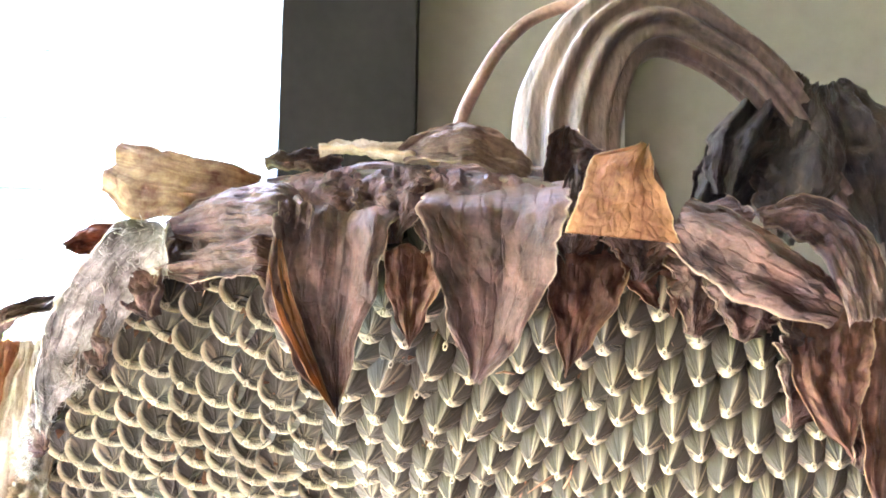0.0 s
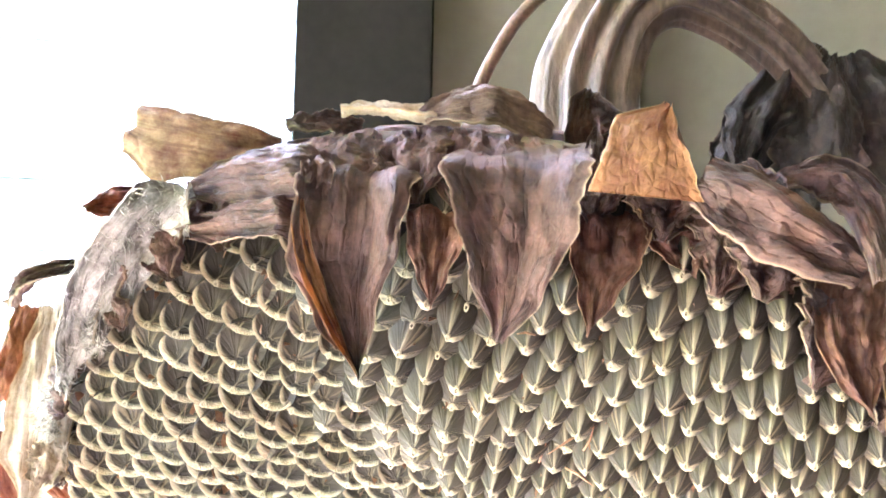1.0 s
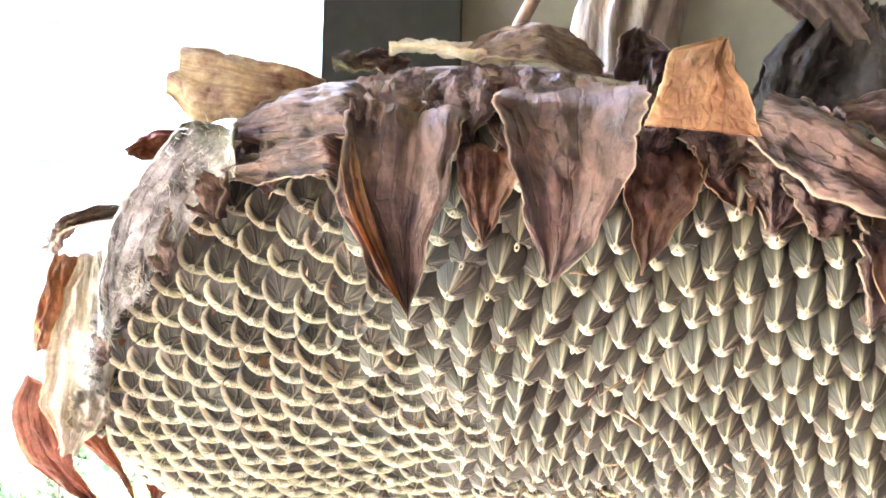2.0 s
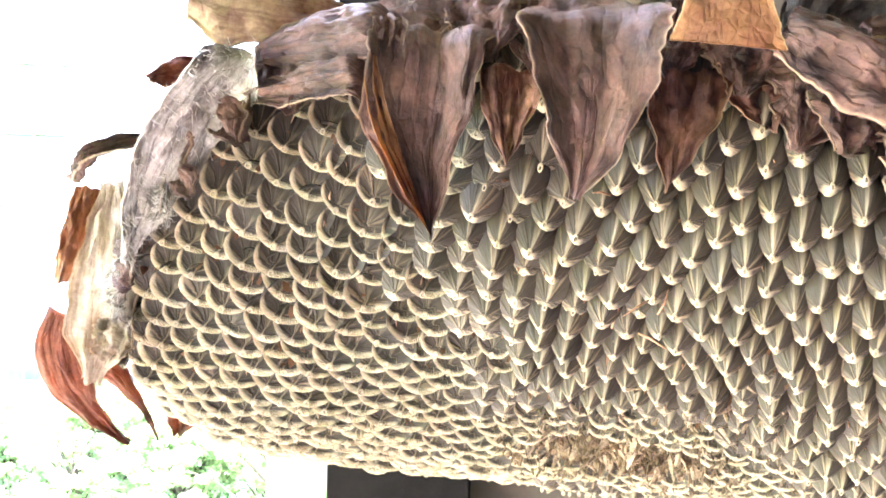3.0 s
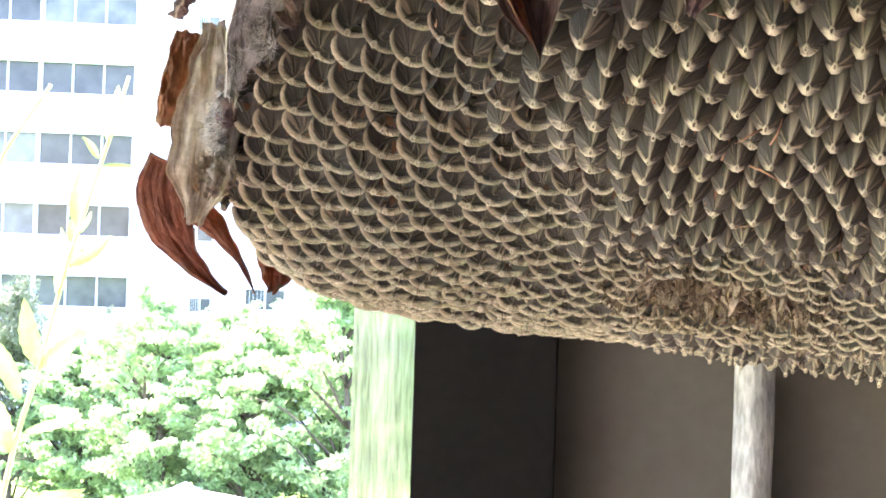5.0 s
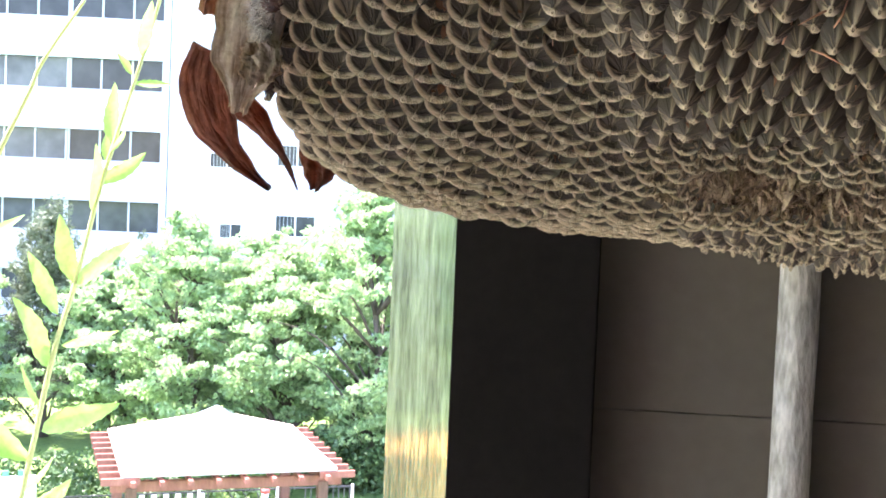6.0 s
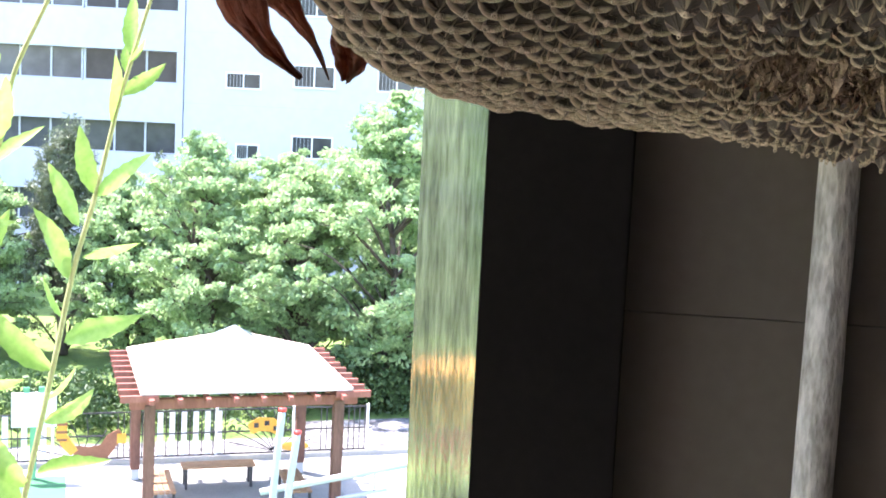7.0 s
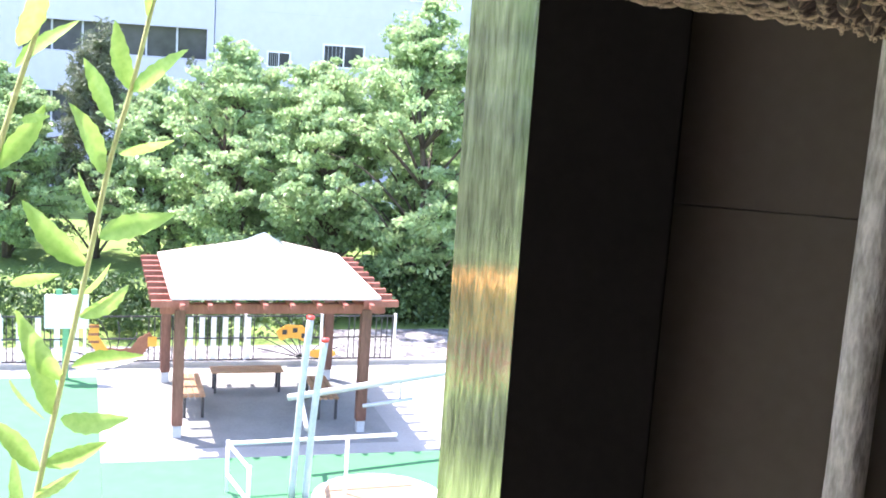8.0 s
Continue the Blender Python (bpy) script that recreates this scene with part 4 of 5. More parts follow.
sprig([(-0.6700, 1.2000, 0.2800), (-0.6420, 1.2000, 0.6000), (-0.5977, 1.2000, 0.8319), (-0.5856, 1.2000, 0.8892), (-0.5514, 1.2000, 1.0531), (-0.5293, 1.2000, 1.1636), (-0.5078, 1.2000, 1.2398), (-0.4860, 1.2000, 1.3312), (-0.4681, 1.2000, 1.3929), (-0.4444, 1.2000, 1.4699), (-0.4269, 1.2000, 1.5326)], [
    (-0.5514, 1.200, 1.0531, -0.711, 0.703, -0.25, 1.69, 15),
    (-0.5388, 1.200, 1.1104, -0.719, 0.695, 0.3, 0.95, -35),
    (-0.5333, 1.200, 1.1517, -0.319, 0.948, -0.4, 1.44, 50),
    (-0.5251, 1.200, 1.2044, -0.575, 0.818, 0.2, 1.41, -10),
    (-0.5078, 1.200, 1.2369, -0.238, 0.971, -0.1, 1.29, 30),
    (-0.4914, 1.200, 1.3114, 0.155, 0.988, -0.25, 1.22, 70),
    (-0.4861, 1.200, 1.3368, 0.753, 0.659, 0.3, 1.03, 15),
    (-0.5078, 1.200, 1.2369, 0.795, 0.607, -0.4, 1.50, -35),
    (-0.5216, 1.200, 1.1728, 0.972, 0.235, 0.2, 1.05, 50),
    (-0.5384, 1.200, 1.0809, 0.887, 0.462, -0.1, 1.59, -10),
    (-0.5569, 1.200, 0.9957, 0.799, 0.601, -0.25, 1.28, 30),
    (-0.5621, 1.200, 1.0194, 0.715, 0.700, 0.3, 0.87, 70),
    (-0.5766, 1.200, 0.9270, -0.463, 0.887, -0.4, 1.65, 15),
    (-0.5674, 1.200, 0.9401, 0.947, 0.323, 0.2, 1.39, -35),
    (-0.5856, 1.200, 0.8892, -0.365, 0.931, -0.1, 1.72, 50),
    (-0.5793, 1.200, 0.8836, 0.986, 0.168, -0.25, 1.50, -10),
    (-0.4778, 1.200, 1.3594, -0.194, 0.981, 0.3, 0.62, 30),
    (-0.4751, 1.200, 1.3706, 0.652, 0.758, -0.4, 0.58, 70),
    (-0.4542, 1.200, 1.4498, -0.625, 0.781, -0.25, 0.48, 15),
    (-0.4527, 1.200, 1.4402, 0.996, 0.094, 0.3, 0.65, -35),
    (-0.4461, 1.200, 1.4671, 0.321, 0.947, -0.4, 1.04, 50),
    (-0.4692, 1.200, 1.3784, -0.227, 0.974, 0.2, 1.21, -10),
    (-0.6000, 1.200, 0.8250, -0.640, 0.700, -0.3, 1.45, 25),
    (-0.5990, 1.200, 0.8300, 0.900, 0.380, 0.2, 1.30, -20),
    (-0.6080, 1.200, 0.7900, 0.780, 0.560, -0.2, 1.25, 45),
    (-0.6150, 1.200, 0.7600, -0.420, 0.860, 0.2, 1.40, -15)], "upright green sprig with narrow toothed leaves in sunlight")
sprig([(-0.8000, 1.2000, 0.2800), (-0.7600, 1.2000, 0.8000), (-0.6397, 1.2000, 1.1970), (-0.6101, 1.2000, 1.2863), (-0.5958, 1.2000, 1.3552), (-0.5613, 1.2000, 1.4295), (-0.5489, 1.2000, 1.4588), (-0.5066, 1.2000, 1.5221)], [
    (-0.6245, 1.200, 1.1980, 0.973, 0.231, -0.25, 0.63, 15),
    (-0.6307, 1.200, 1.2496, 0.646, 0.763, 0.3, 1.46, -35),
    (-0.6248, 1.200, 1.2729, 0.453, 0.892, -0.4, 1.63, 50),
    (-0.6191, 1.200, 1.3524, 0.248, 0.969, 0.2, 0.43, -10),
    (-0.6362, 1.200, 1.0254, 0.964, 0.266, -0.1, 1.03, 30),
    (-0.6359, 1.200, 0.9217, 0.719, -0.695, -0.25, 1.05, 70),
    (-0.6488, 1.200, 1.1438, 0.449, 0.893, 0.3, 1.51, 15)], "green sprig with narrow leaves leaning outward")


# ---------------------------------------------------------------- outdoor ground
GROUND = -6.0
YARD = Matrix.Translation((-6.0, 21.5, GROUND)) @ Matrix.Rotation(radians(24), 4, "Z")


def yard(x, y, z=0.0):
    return YARD @ Vector((x, y, z))


def ground_sheet():
    s = 1500
    return mesh_of("ground", [(-s, -s, GROUND - 0.03), (s, -s, GROUND - 0.03), (s, s, GROUND - 0.03), (-s, s, GROUND - 0.03)], [(0, 1, 2, 3)], LAWN)


tagged(put("ground", ground_sheet()), "sunlit green lawn with bare patches", "lawn", kind="structure")
structure("pavement", (-9, -5.2, -0.2), (9, 2.6, 0.0), CONCRETE, "pale sunlit concrete playground pavement", "pavement", m=YARD)
structure("path", (2.2, 2.72, -0.2), (16, 5.6, -0.004), GRAVEL, "grey dappled gravel path", "path", m=YARD)
structure("stone_bed", (-9, 2.72, -0.2), (2.18, 4.2, 0.006), GRAVEL, "pale gravel bed behind the fence", "gravel bed", m=YARD)
structure("kerb", (-9, 2.6, -0.2), (9, 2.72, 0.10), CONCRETE, "low pale concrete kerb", "kerb", m=YARD, bevel=0.015)
structure("safety_surface_side", (-9, -5.0, -0.1), (-2.90, 2.0, 0.012), RUBBER, "mint green rubber safety surface", "rubber floor", m=YARD)
structure("safety_surface_front", (-2.896, -9.0, -0.1), (9, -2.75, 0.012), RUBBER, "mint green rubber safety surface", "rubber floor", m=YARD)


def disc(name, x, y, r, z, material, label, category):
    n = 40
    v = [yard(x + r * math.cos(2 * math.pi * k / n), y + r * math.sin(2 * math.pi * k / n), z) for k in range(n)]
    lo = [p - Vector((0, 0, 0.05)) for p in v]
    f = [tuple(range(n))] + [(k, n + k, n + (k + 1) % n, (k + 1) % n) for k in range(n)]
    return tagged(put(name, mesh_of(name, v + lo, f, material)), label, category, kind="structure")


disc("sand_ring", 1.25, -4.75, 1.05, 0.018, WHITE, "pale ring round the sand pit", "sand pit")
disc("sand_pit", 1.25, -4.60, 0.84, 0.026, SAND, "round tan sand pit", "sand pit")


# ---------------------------------------------------------------- pavilion
def local_box(name, lo, hi, material, parent, m=YARD, bevel=0.01, label=""):
    return part(name, box_data(lo, hi, m, bevel), material, parent, label)


pav = thing("garden_pavilion", yard(0, 0), "red-brown timber pavilion with a pale hipped roof", "pavilion")
for sx in (-1, 1):
    for sy in (-1, 1):
        x, y = 1.62 * sx, 1.6 * sy
        post = local_box("post", (x - 0.09, y - 0.09, 0.22), (x + 0.09, y + 0.09, 2.28), POSTWOOD, pav, bevel=0.012)
        local_box("shoe", (x - 0.075, y - 0.075, 0.0), (x + 0.075, y + 0.075, 0.22), STEEL, post, label="grey steel post shoe")
for s in (-1, 1):
    local_box("beam", (-1.95, 1.6 * s - 0.06, 2.20), (1.95, 1.6 * s + 0.06, 2.38), TIMBER, pav)
    local_box("beam", (1.62 * s - 0.06, -1.54, 2.20), (1.62 * s + 0.06, 1.54, 2.38), TIMBER, pav)
RY = 1.95
for k in range(9):
    y = -RY + 0.06 + 3.78 * k / 8
    for s in (-1, 1):
        local_box("rafter", (s * 1.5 if s > 0 else -2.12, y - 0.045, 2.385), (2.12 if s > 0 else -1.5, y + 0.045, 2.50), TIMBER, pav, bevel=0.006)
for k in range(8):
    x = -1.62 + 3.24 * k / 7
    for s in (-1, 1):
        local_box("rafter", (x - 0.04, s * 1.4 if s > 0 else -2.1, 2.375), (x + 0.04, 2.1 if s > 0 else -1.4, 2.46), TIMBER, pav, bevel=0.006)


def roof_panel(a, b, top, name):
    lift = Vector((0, 0, 0.05))
    v = [yard(*a), yard(*b), yard(*top), yard(*a) - lift, yard(*b) - lift, yard(*top) - lift]
    return put(name, mesh_of(name, v, [(0, 1, 2), (5, 4, 3), (0, 3, 4, 1), (1, 4, 5, 2), (2, 5, 3, 0)], ROOF), pav, "pale sun-bleached roof sheet")


RW, RD, RZ = 1.80, 1.92, 2.56
corners = [(-RW, -RD, RZ), (RW, -RD, RZ), (RW, RD, RZ), (-RW, RD, RZ)]
for k in range(4):
    roof_panel(corners[k], corners[(k + 1) % 4], (0, 0, 3.24), "roof_panel")
for k in range(4):
    v = [yard(*[c * 0.22 for c in corners[k][:2]], 3.088), yard(*[c * 0.22 for c in corners[(k + 1) % 4][:2]], 3.088), yard(0, 0, 3.34)]
    put("skylight", mesh_of("skylight", v, [(0, 1, 2)], SKYLIGHT), pav, "small grey glazed cap on the ridge")

# darker sheet under the pavilion, painted as its roof shadow
slab = structure("pavilion_slab", (-2.0, -2.2, -0.1), (2.2, 2.0, 0.010), SLAB, "concrete pavilion floor with the roof's shadow in its grey", "slab", m=YARD)


def bench(x, y, rz, label):
    m = YARD @ pose(x, y, 0.010, 0, 0, rz)
    ob = thing("park_bench", m.translation, label, "bench", "benches in the pavilion")
    for k in range(4):
        part("plank", box_data((-0.7, -0.2 + 0.105 * k, 0.40), (0.7, -0.2 + 0.105 * k + 0.09, 0.44), m, 0.006), BENCHWOOD, ob)
    for s in (-1, 1):
        for t in (-1, 1):
            part("leg", box_data((0.62 * s - 0.025, 0.16 * t - 0.025, 0), (0.62 * s + 0.025, 0.16 * t + 0.025, 0.40), m), IRON, ob)
    return ob


bench(-0.1, 0.95, 0, "orange-brown slatted bench with black legs")
bench(1.15, -0.3, 90, "orange-brown slatted bench with black legs")
bench(-1.25, 0.0, 90, "orange-brown slatted bench with black legs")


# ---------------------------------------------------------------- fence
fence = thing("metal_fence", yard(-2.0, 2.80, 0.0), "black metal fence with white slats and wire fans", "fence")
for x in np.arange(-8.0, 3.4, 1.62):
    local_box("post", (x - 0.025, 2.78, 0), (x + 0.025, 2.83, 1.08), WHITE, fence, bevel=0.004)
for z in (0.08, 0.55, 1.02):
    local_box("rail", (-8.0, 2.79, z), (3.3, 2.82, z + 0.03), IRON, fence, bevel=0.003)
for i in range(95):
    x = -8.0 + 0.12 * i
    if -3.3 < x < -1.9 or 0.35 < x < 2.2:
        continue
    wide = -1.7 < x < 0.35 and i % 2 == 0 or x < -3.3 and i % 3 == 0
    half = 0.055 if wide else 0.011
    local_box("slat", (x - half, 2.795, 0.11), (x + half, 2.815, 1.02), WHITE if wide else IRON, fence, bevel=0.002)


def wire_fan(x0, n=9):
    for k in range(n):
        a = math.pi * (0.08 + 0.84 * k / (n - 1))
        pts = [yard(x0 + r * math.cos(a + 0.35 * r), 2.80, 0.12 + 0.95 * r * math.sin(a)) for r in np.linspace(0.02, 0.95, 9)]
        rod("wire", pts, 0.012, IRON, fence, 6)


wire_fan(1.3)
wire_fan(-2.6, 7)


def plaque(name, outline, y, material, label, category):
    v = [yard(a, y, b) for a, b in outline] + [yard(a, y + 0.03, b) for a, b in outline]
    n = len(outline)
    f = [tuple(range(n)), tuple(range(2 * n - 1, n - 1, -1))] + [(k, n + k, n + (k + 1) % n, (k + 1) % n) for k in range(n)]
    return tagged(put(name, mesh_of(name, v, f, material)), label, category)


def oval(cx, cz, rx, rz, n=24):
    return [(cx + rx * math.cos(2 * math.pi * k / n), cz + rz * math.sin(2 * math.pi * k / n)) for k in range(n)]


def bent(points, half):
    """The outline of a bent band along points."""
    p = [Vector((*q, 0)) for q in points]
    left, right_side = [], []
    for i, q in enumerate(p):
        d = (p[min(i + 1, len(p) - 1)] - p[max(i - 1, 0)]).normalized()
        w = half * (0.65 + 0.35 * math.sin(math.pi * (i + 0.5) / len(p)))
        left.append((q.x - d.y * w, q.y + d.x * w))
        right_side.append((q.x + d.y * w, q.y - d.x * w))
    return left + right_side[::-1]


figure = plaque("fence_panel", bent([(-2.72, 0.28), (-2.45, 0.22), (-2.15, 0.26), (-1.98, 0.50), (-1.80, 0.62)], 0.15), 2.74, BROWNPANEL, "brown rounded decorative panel on the fence", "panel")
tail = bent([(-2.72, 0.25), (-2.86, 0.42), (-2.98, 0.62), (-2.95, 0.88)], 0.11)
v_tail = [yard(x, 2.735, z) for x, z in tail] + [yard(x, 2.765, z) for x, z in tail]
n_tail = len(tail)
put("tail", mesh_of("tail", v_tail, [tuple(range(n_tail)), tuple(range(2 * n_tail - 1, n_tail - 1, -1))] + [(k, n_tail + k, n_tail + (k + 1) % n_tail, (k + 1) % n_tail) for k in range(n_tail)], AMBER), figure, "amber curved tail")
for z in (0.50, 0.66, 0.82):
    local_box("stripe", (-3.07, 2.722, z), (-2.86, 2.733, z + 0.05), BROWNPANEL, figure, label="dark brown stripe", bevel=0.002)
local_box("patch", (-1.90, 2.722, 0.42), (-1.72, 2.737, 0.62), AMBER, figure, label="amber patch", bevel=0.004)
spotted = plaque("fence_panel", bent([(0.78, 0.62), (1.0, 0.72), (1.25, 0.70), (1.42, 0.58)], 0.15), 2.74, AMBER, "amber rounded decorative panel with dark spots on the fence", "panel")
for x, z in ((0.92, 0.70), (1.14, 0.74), (1.33, 0.62)):
    local_box("spot", (x - 0.05, 2.724, z - 0.05), (x + 0.05, 2.737, z + 0.05), IRON, spotted, label="dark spot", bevel=0.004)
plaque("fence_panel", oval(1.75, 0.22, 0.30, 0.10), 2.74, AMBER, "amber rounded decorative panel on the fence", "panel")

sign = thing("notice_board", yard(-3.5, 1.9), "white notice board on a green post", "sign")
local_box("post", (-3.56, 1.86, 0), (-3.44, 1.94, 1.2), GREENPAINT, sign, label="green steel post")
local_box("board", (-3.9, 1.80, 1.05), (-3.08, 1.855, 1.72), WHITE, sign, label="blank pale board")
for k in (-1, 1):
    local_box("cap", (-3.49 + 0.14 * k - 0.06, 1.80, 1.72), (-3.49 + 0.14 * k + 0.06, 1.86, 1.83), GREENPAINT, sign)

# ---------------------------------------------------------------- play equipment
frame_ob = thing("climbing_frame", yard(0.15, -4.6), "grey steel climbing poles with red caps", "play equipment")
for (x0, y0, x1, y1, h) in ((0.02, -4.55, 0.07, -4.52, 2.86), (0.22, -4.62, 0.30, -4.57, 2.52)):
    p = rod("pole", [yard(x0 - 0.12, y0, 0), yard(x0 - 0.05, y0, h * 0.55), yard(x1, y1, h)], 0.055, STEEL, frame_ob, 12, n=6)
    rod("cap", [yard(x1, y1, h - 0.02), yard(x1, y1, h + 0.03)], 0.062, REDCAP, p, 12, "red cap")
rod("beam", [yard(0.0, -3.3, 1.22), yard(6.0, -1.9, 1.58)], 0.055, STEEL, frame_ob, 10)
rod("rung", [yard(1.3, -3.1, 0.98), yard(2.2, -2.9, 1.02)], 0.03, STEEL, frame_ob, 8)
rod("rope", [yard(2.0, -2.85, 1.32), yard(2.0, -2.85, 0.95)], 0.015, STEEL, frame_ob, 6)
rod("strut", [yard(0.1, -4.5, 1.1), yard(0.2, -3.3, 1.22)], 0.04, STEEL, frame_ob, 8)
rail = thing("hand_rail", yard(-0.8, -4.0), "white tubular steel handrail", "railing")
for pts in ([(-0.8, -3.4, 0), (-0.8, -3.4, 0.85)], [(-0.62, -4.5, 0), (-0.62, -4.5, 0.85)], [(1.0, -3.7, 0), (1.0, -3.7, 0.9)],
            [(-0.8, -3.4, 0.8), (1.9, -3.25, 0.8)], [(-0.8, -3.4, 0.8), (-0.62, -4.5, 0.8)], [(-0.8, -3.4, 0.3), (-0.62, -4.5, 0.3)]):
    rod("tube", [yard(x - 0.25, y - 0.8, z) for x, y, z in pts], 0.03, WHITE, rail, 10)

# seen only in the polished strip beside the window
slide = thing("play_tower", (-22.0, 8.6, GROUND), "orange and red play tower in the playground", "play equipment")
for k, (lo, hi, m, lab) in enumerate((((-0.8, -0.6, 1.3), (0.8, 0.6, 2.4), AMBER, "orange panel"), ((-0.7, -0.5, 0.3), (0.7, 0.5, 1.2), REDCAP, "red panel"))):
    local_box("panel", lo, hi, m, slide, Matrix.Translation((-22.0, 8.6, GROUND)), label=lab)
for x in (-0.9, 0.9):
    local_box("post", (x - 0.06, -0.06, 0), (x + 0.06, 0.06, 2.3), GREENPAINT, slide, Matrix.Translation((-22.0, 8.6, GROUND)))


# ---------------------------------------------------------------- trees
def leaf_cloud(name, centres, per, size, material, seed, flat=0.75, needle=False):
    """Many small folded leaves in uneven clumps."""
    g = np.random.default_rng(seed)
    c = np.repeat(np.array([list(p[:3]) for p in centres]), per, 0)
    rad = np.repeat(np.array([p[3] for p in centres]), per)
    d = g.normal(size=(len(c), 3))
    d /= np.linalg.norm(d, axis=1)[:, None]
    q = c + d * (rad * g.uniform(0.25, 1.0, len(c)) ** 0.5)[:, None] * np.array([1, 1, flat])
    a = g.normal(size=(len(c), 3)) + (np.array([0, 0, -0.5]) if not needle else d * 1.5)
    a /= np.linalg.norm(a, axis=1)[:, None]
    b = np.cross(a, g.normal(size=(len(c), 3)))
    b /= np.linalg.norm(b, axis=1)[:, None]
    s = (size * g.uniform(0.6, 1.35, len(c)))[:, None]
    w = 0.10 if needle else 0.25
    n = np.cross(a, b)
    v = np.stack([q - a * s * 0.5, q + b * s * w + n * s * 0.06, q + a * s * 0.5, q - b * s * w + n * s * 0.06], 1).reshape(-1, 3)
    i = np.arange(len(c)) * 4
    me = bpy.data.meshes.new(name)
    me.vertices.add(len(v))
    me.vertices.foreach_set("co", v.ravel())
    loops = np.stack([i, i + 1, i + 2, i, i + 2, i + 3], 1).ravel()
    me.loops.add(len(loops))
    me.loops.foreach_set("vertex_index", loops)
    me.polygons.add(len(loops) // 3)
    me.polygons.foreach_set("loop_start", np.arange(0, len(loops), 3))
    me.update(calc_edges=True)
    me.materials.append(material)
    return me


def tree(x, y, height, spread, seed, label, low=0.14, material=None, per=80, size=0.150, needle=False):
    g = random.Random(seed)
    at = Vector((x, y, GROUND))
    ob = thing("tree" if not needle else "pine_tree", at, label, "tree", "trees behind the playground")
    pts = [at + Vector((g.gauss(0, 0.06) * k, g.gauss(0, 0.06) * k, height * 0.8 * k / 6)) for k in range(7)]
    trunk = rod("trunk", pts, [0.14 * (1 - 0.75 * k / 6) for k in range(7)], BARK, ob, 9)
    clumps = []
    limbs = 60 if not needle else 54
    for k in range(limbs):
        t = low + (1 - low) * ((k + g.random()) / limbs) ** 0.9
        z = height * t
        a = g.uniform(0, 2 * math.pi)
        reach = spread * (math.sin(math.pi * min(1, max(0.12, (t - low + 0.22) / (1.16 - low)))) ** 0.6 if not needle else 1.05 - t)
        r = reach * g.uniform(0.55, 1.18)
        i = min(5, int(6 * max(0, (z - 0.45 * r)) / (height * 0.8)))
        root = pts[i]
        tip = at + Vector((r * math.cos(a), r * math.sin(a), z + 0.08 * r))
        mid = root * 0.45 + tip * 0.55 + Vector((0, 0, 0.16 * r))
        rod("limb", [root, mid, tip], [0.045 - 0.0065 * k for k in range(7)], BARK, trunk, 5, n=3)
        # sprays of leaves along the outer part of the limb, some drooping past its end
        side = Vector((-math.sin(a), math.cos(a), 0))
        for q in range(7):
            f = 0.30 + 0.80 * (q + g.random()) / 7
            c = root.lerp(mid, f * 2) if f < 0.5 else mid.lerp(tip, 2 * f - 1)
            c = c + side * g.gauss(0, 0.17) * spread * (0.4 + 0.6 * f) + Vector((0, 0, g.gauss(-0.05, 0.10)))
            clumps.append((*c, g.uniform(0.35, 1.0) * spread * 0.17 * (1.2 - 0.35 * f)))
    put("crown", leaf_cloud("crown", clumps, per, size, material or LEAF, seed, 0.50 if not needle else 0.9, needle), ob)
    return ob


BROAD = "broadleaf tree with a loose bright green crown"
tree(-9.6, 31.5, 6.6, 2.6, 11, BROAD)
tree(-6.9, 31.0, 5.9, 2.4, 12, BROAD)
tree(-4.4, 30.2, 7.9, 2.6, 13, BROAD)
tree(-1.6, 30.5, 8.4, 3.0, 14, BROAD)
tree(-12.3, 32.8, 5.2, 2.2, 15, BROAD)
tree(-16.4, 32.0, 5.4, 2.2, 16, BROAD)
tree(-8.2, 34.5, 6.1, 2.8, 17, BROAD)
tree(-5.2, 34.0, 6.6, 2.6, 18, BROAD)
tree(-19.0, 33.5, 5.0, 2.4, 21, BROAD)
tree(-30.0, 10.5, 9.2, 3.2, 31, BROAD)
tree(-27.0, 14.5, 9.0, 3.2, 32, BROAD)
tree(-33.0, 15.0, 9.8, 3.4, 33, BROAD)
tree(-24.5, 19.5, 7.4, 3.0, 34, BROAD)
PINEY = "grey-green pine with tufted needles"
tree(-14.2, 33.0, 6.6, 2.3, 19, PINEY, 0.2, PINE, 60, 0.17, True)
tree(-11.4, 35.0, 5.6, 2.2, 20, PINEY, 0.2, PINE, 60, 0.17, True)

hedge = []
g = random.Random(4)
for k in range(300):
    x = g.uniform(-9, 13)
    p = yard(x, g.uniform(4.6 if x < 1.9 else 5.9, 7.4), g.uniform(0.15, 0.9 + 0.07 * max(0.0, x)))
    hedge.append((*p, g.uniform(0.3, 0.5)))
tagged(put("hedge", leaf_cloud("hedge", hedge, 130, 0.13, HEDGE, 8, 0.9)), "dark green clipped shrubs behind the playground", "hedge", kind="stuff")

shrubs = []
for k in range(46):
    shrubs.append((g.uniform(-22.5, -17.5), g.uniform(3.5, 9.0), GROUND + g.uniform(0.05, 0.35), g.uniform(0.25, 0.45)))
tagged(put("shrubs", leaf_cloud("shrubs", shrubs, 110, 0.14, HEDGE, 18, 0.9)), "low dark green shrubs round the play tower", "shrubs", kind="stuff")

# ---------------------------------------------------------------- apartment building
HOUSE = Matrix.Translation((-15.1, 46.0, 0)) @ Matrix.Rotation(radians(8), 4, "Z")
house = thing("apartment_building", (-15.1, 48.0, GROUND), "pale blue-white apartment block with long window bands", "building")
STOREY = 2.737
LOW, HIGH = -6.0, 24.0


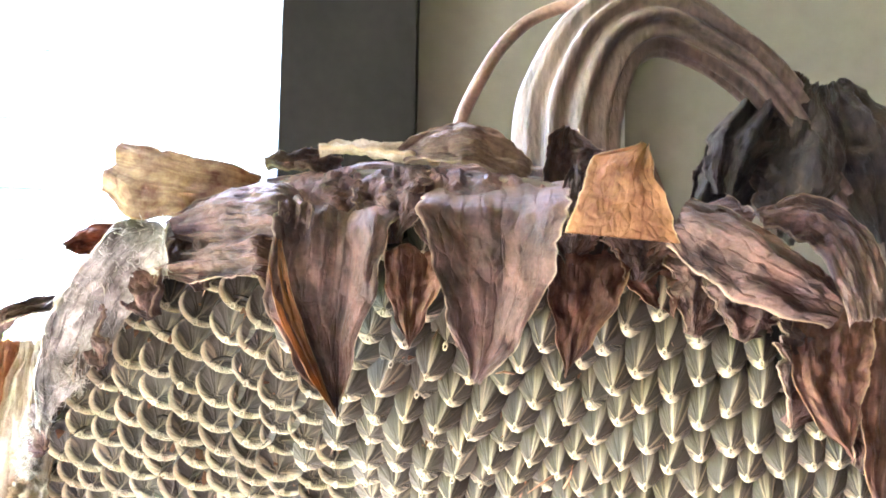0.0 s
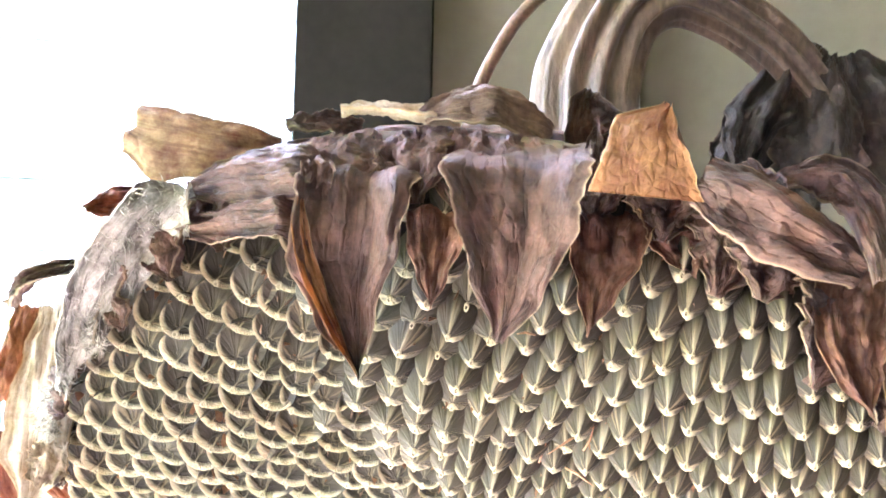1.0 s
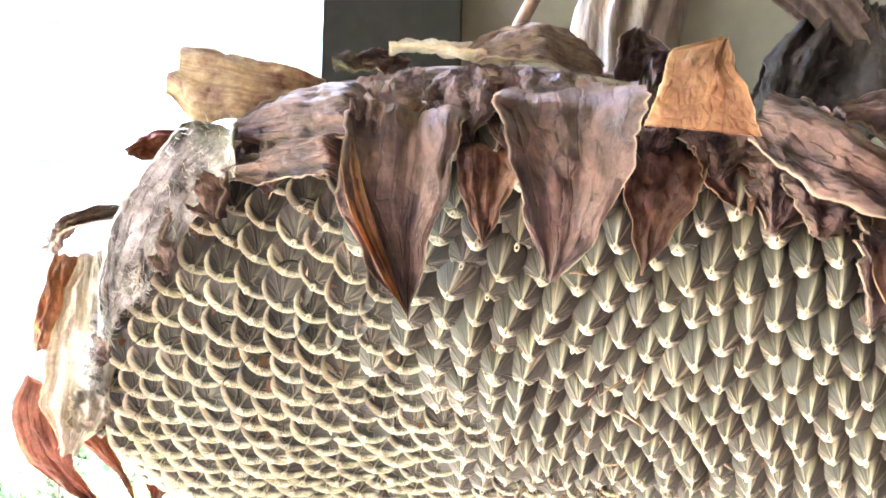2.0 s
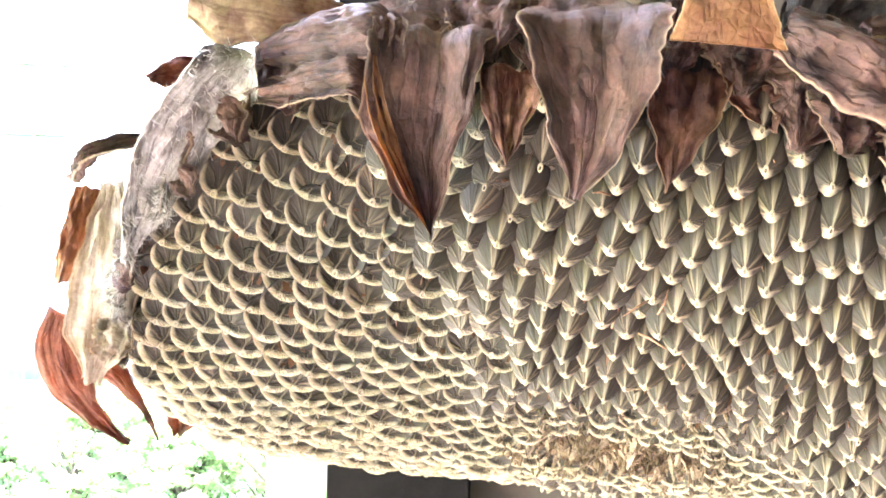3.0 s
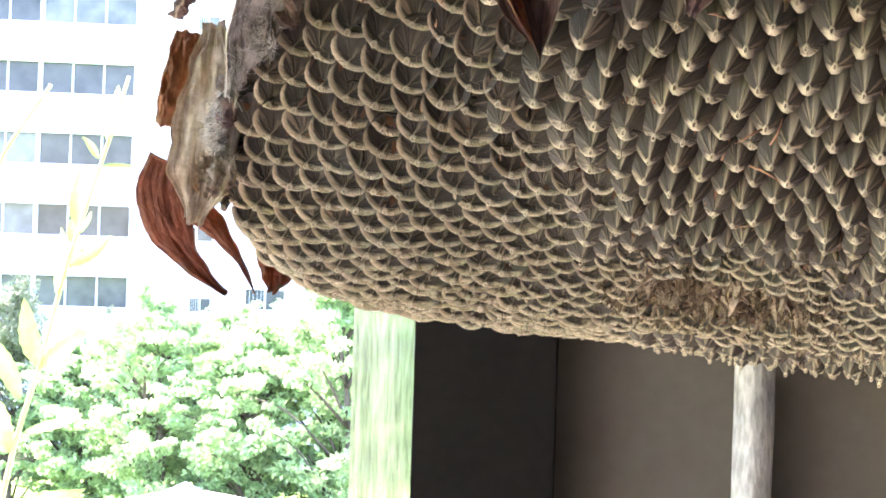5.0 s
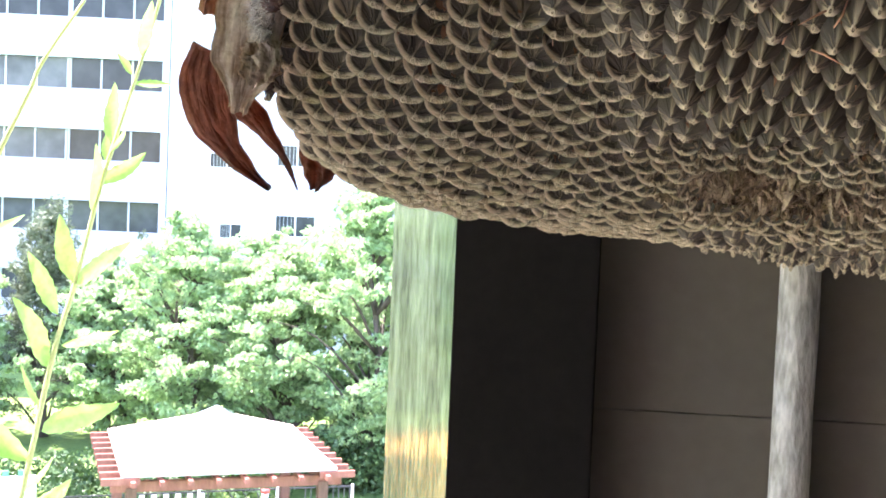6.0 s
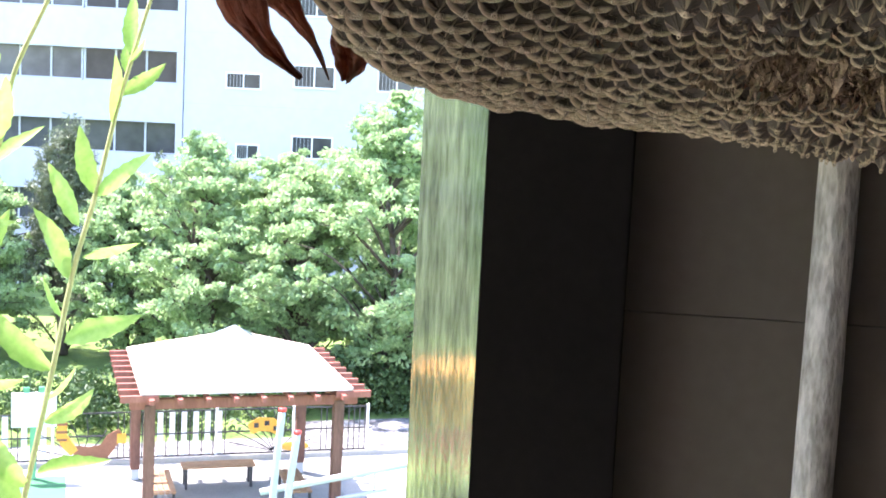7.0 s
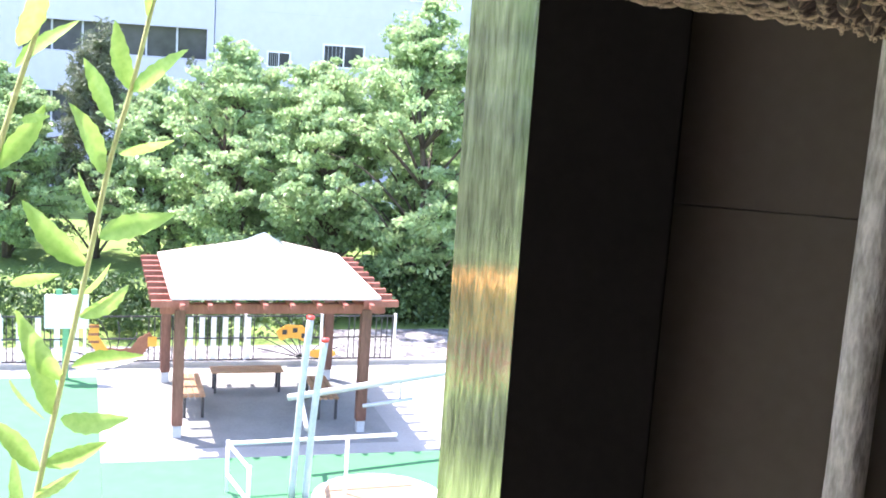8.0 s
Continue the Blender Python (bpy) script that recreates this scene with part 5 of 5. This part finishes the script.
def hbox(name, lo, hi, material, parent, label="", bevel=0.0):
    return part(name, box_data(lo, hi, HOUSE, bevel), material, parent, label)


hbox("wall", (-26, 0.35, LOW), (-0.02, 9, HIGH), FACADE, house, "pale painted rear wall of the balcony block")
hbox("wall", (0, 0.0, LOW), (24, 9, HIGH), FACADE, house, "pale painted flat wall")
hbox("roof", (-26.3, -0.3, HIGH), (24.3, 9.3, HIGH + 0.4), CONCRETE, house)
for k in range(-2, 9):
    z = 0.51 + STOREY * k
    hbox("spandrel", (-26, -0.05, z), (-0.05, 0.30, min(HIGH - 0.01, z + 1.50)), FACADE, house, "", 0.02)
    hbox("joint", (0.0, -0.012, z + 0.80), (24, -0.002, z + 0.83), FRAME, house)
for x in (-26, -7.9):
    hbox("pier", (x - 0.35, -0.07, LOW), (x + 0.35, 0.32, HIGH - 0.02), FACADE, house)
hbox("pier", (-0.28, -0.07, LOW), (-0.03, 0.32, HIGH - 0.02), FACADE, house)


def band_window(x0, x1, z0, z1, n):
    w = hbox("window", (x0, 0.20, z0), (x1, 0.24, z1), PANE, house, "dark glazed balcony window band")
    for k in range(n + 1):
        x = x0 + (x1 - x0) * k / n
        hbox("mullion", (x - 0.035, 0.15, z0), (x + 0.035, 0.198, z1), FRAME, w)
    hbox("sill", (x0, 0.10, z0 - 0.06), (x1, 0.198, z0 + 0.02), FRAME, w)


def flat_window(x, z, wd, h):
    w = hbox("window", (x, -0.014, z), (x + wd, -0.006, z + h), PANE, house, "small dark window in a grey frame")
    for lo, hi in (((x - 0.07, z - 0.07), (x + wd + 0.07, z)), ((x - 0.07, z + h), (x + wd + 0.07, z + h + 0.07)), ((x - 0.07, z), (x, z + h)),
                   ((x + wd, z), (x + wd + 0.07, z + h)), ((x + wd * 0.48, z), (x + wd * 0.52, z + h))):
        hbox("window_frame", (lo[0], -0.05, lo[1]), (hi[0], -0.003, hi[1]), WHITE, w)
    for k in range(1, 5):
        hbox("bar", (x + 0.10 * k * wd - 0.007, -0.06, z), (x + 0.10 * k * wd + 0.007, -0.04, z + h), STEEL, w)


for k in range(-2, 8):
    z = -0.67 + STOREY * k
    band_window(-25.6, -17.0, z, z + 1.18, 4)
    band_window(-17.0, -8.3, z, z + 1.18, 4)
    band_window(-7.5, -3.95, z, z + 1.18, 3)
    band_window(-3.85, -0.3, z, z + 1.18, 3)
    flat_window(1.65 if k % 2 else 2.1, z - 0.05, 1.26 if k % 2 else 0.8, 0.52)
    flat_window(4.25, z + 0.1, 1.5, 0.78)
    flat_window(7.5, z + 0.1, 1.4, 0.78)
    flat_window(13.0, z + 0.1, 1.4, 0.78)

# the next block, mirrored in the polished strip
block = thing("apartment_building", (-75.0, 30.0, GROUND), "grey-white apartment block beyond the garden", "building")
TURN = Matrix.Translation((-75.0, 30.0, 0)) @ Matrix.Rotation(radians(68), 4, "Z")
part("wall", box_data((-40, 0, LOW), (40, 9, 40.0), TURN), FACADE, block)
for k in range(12):
    for x in (-20, -10, 0, 10):
        part("window", box_data((x + 0.6, -0.05, -5.0 + STOREY * k), (x + 9.2, -0.01, -3.8 + STOREY * k), TURN), PANE, block)
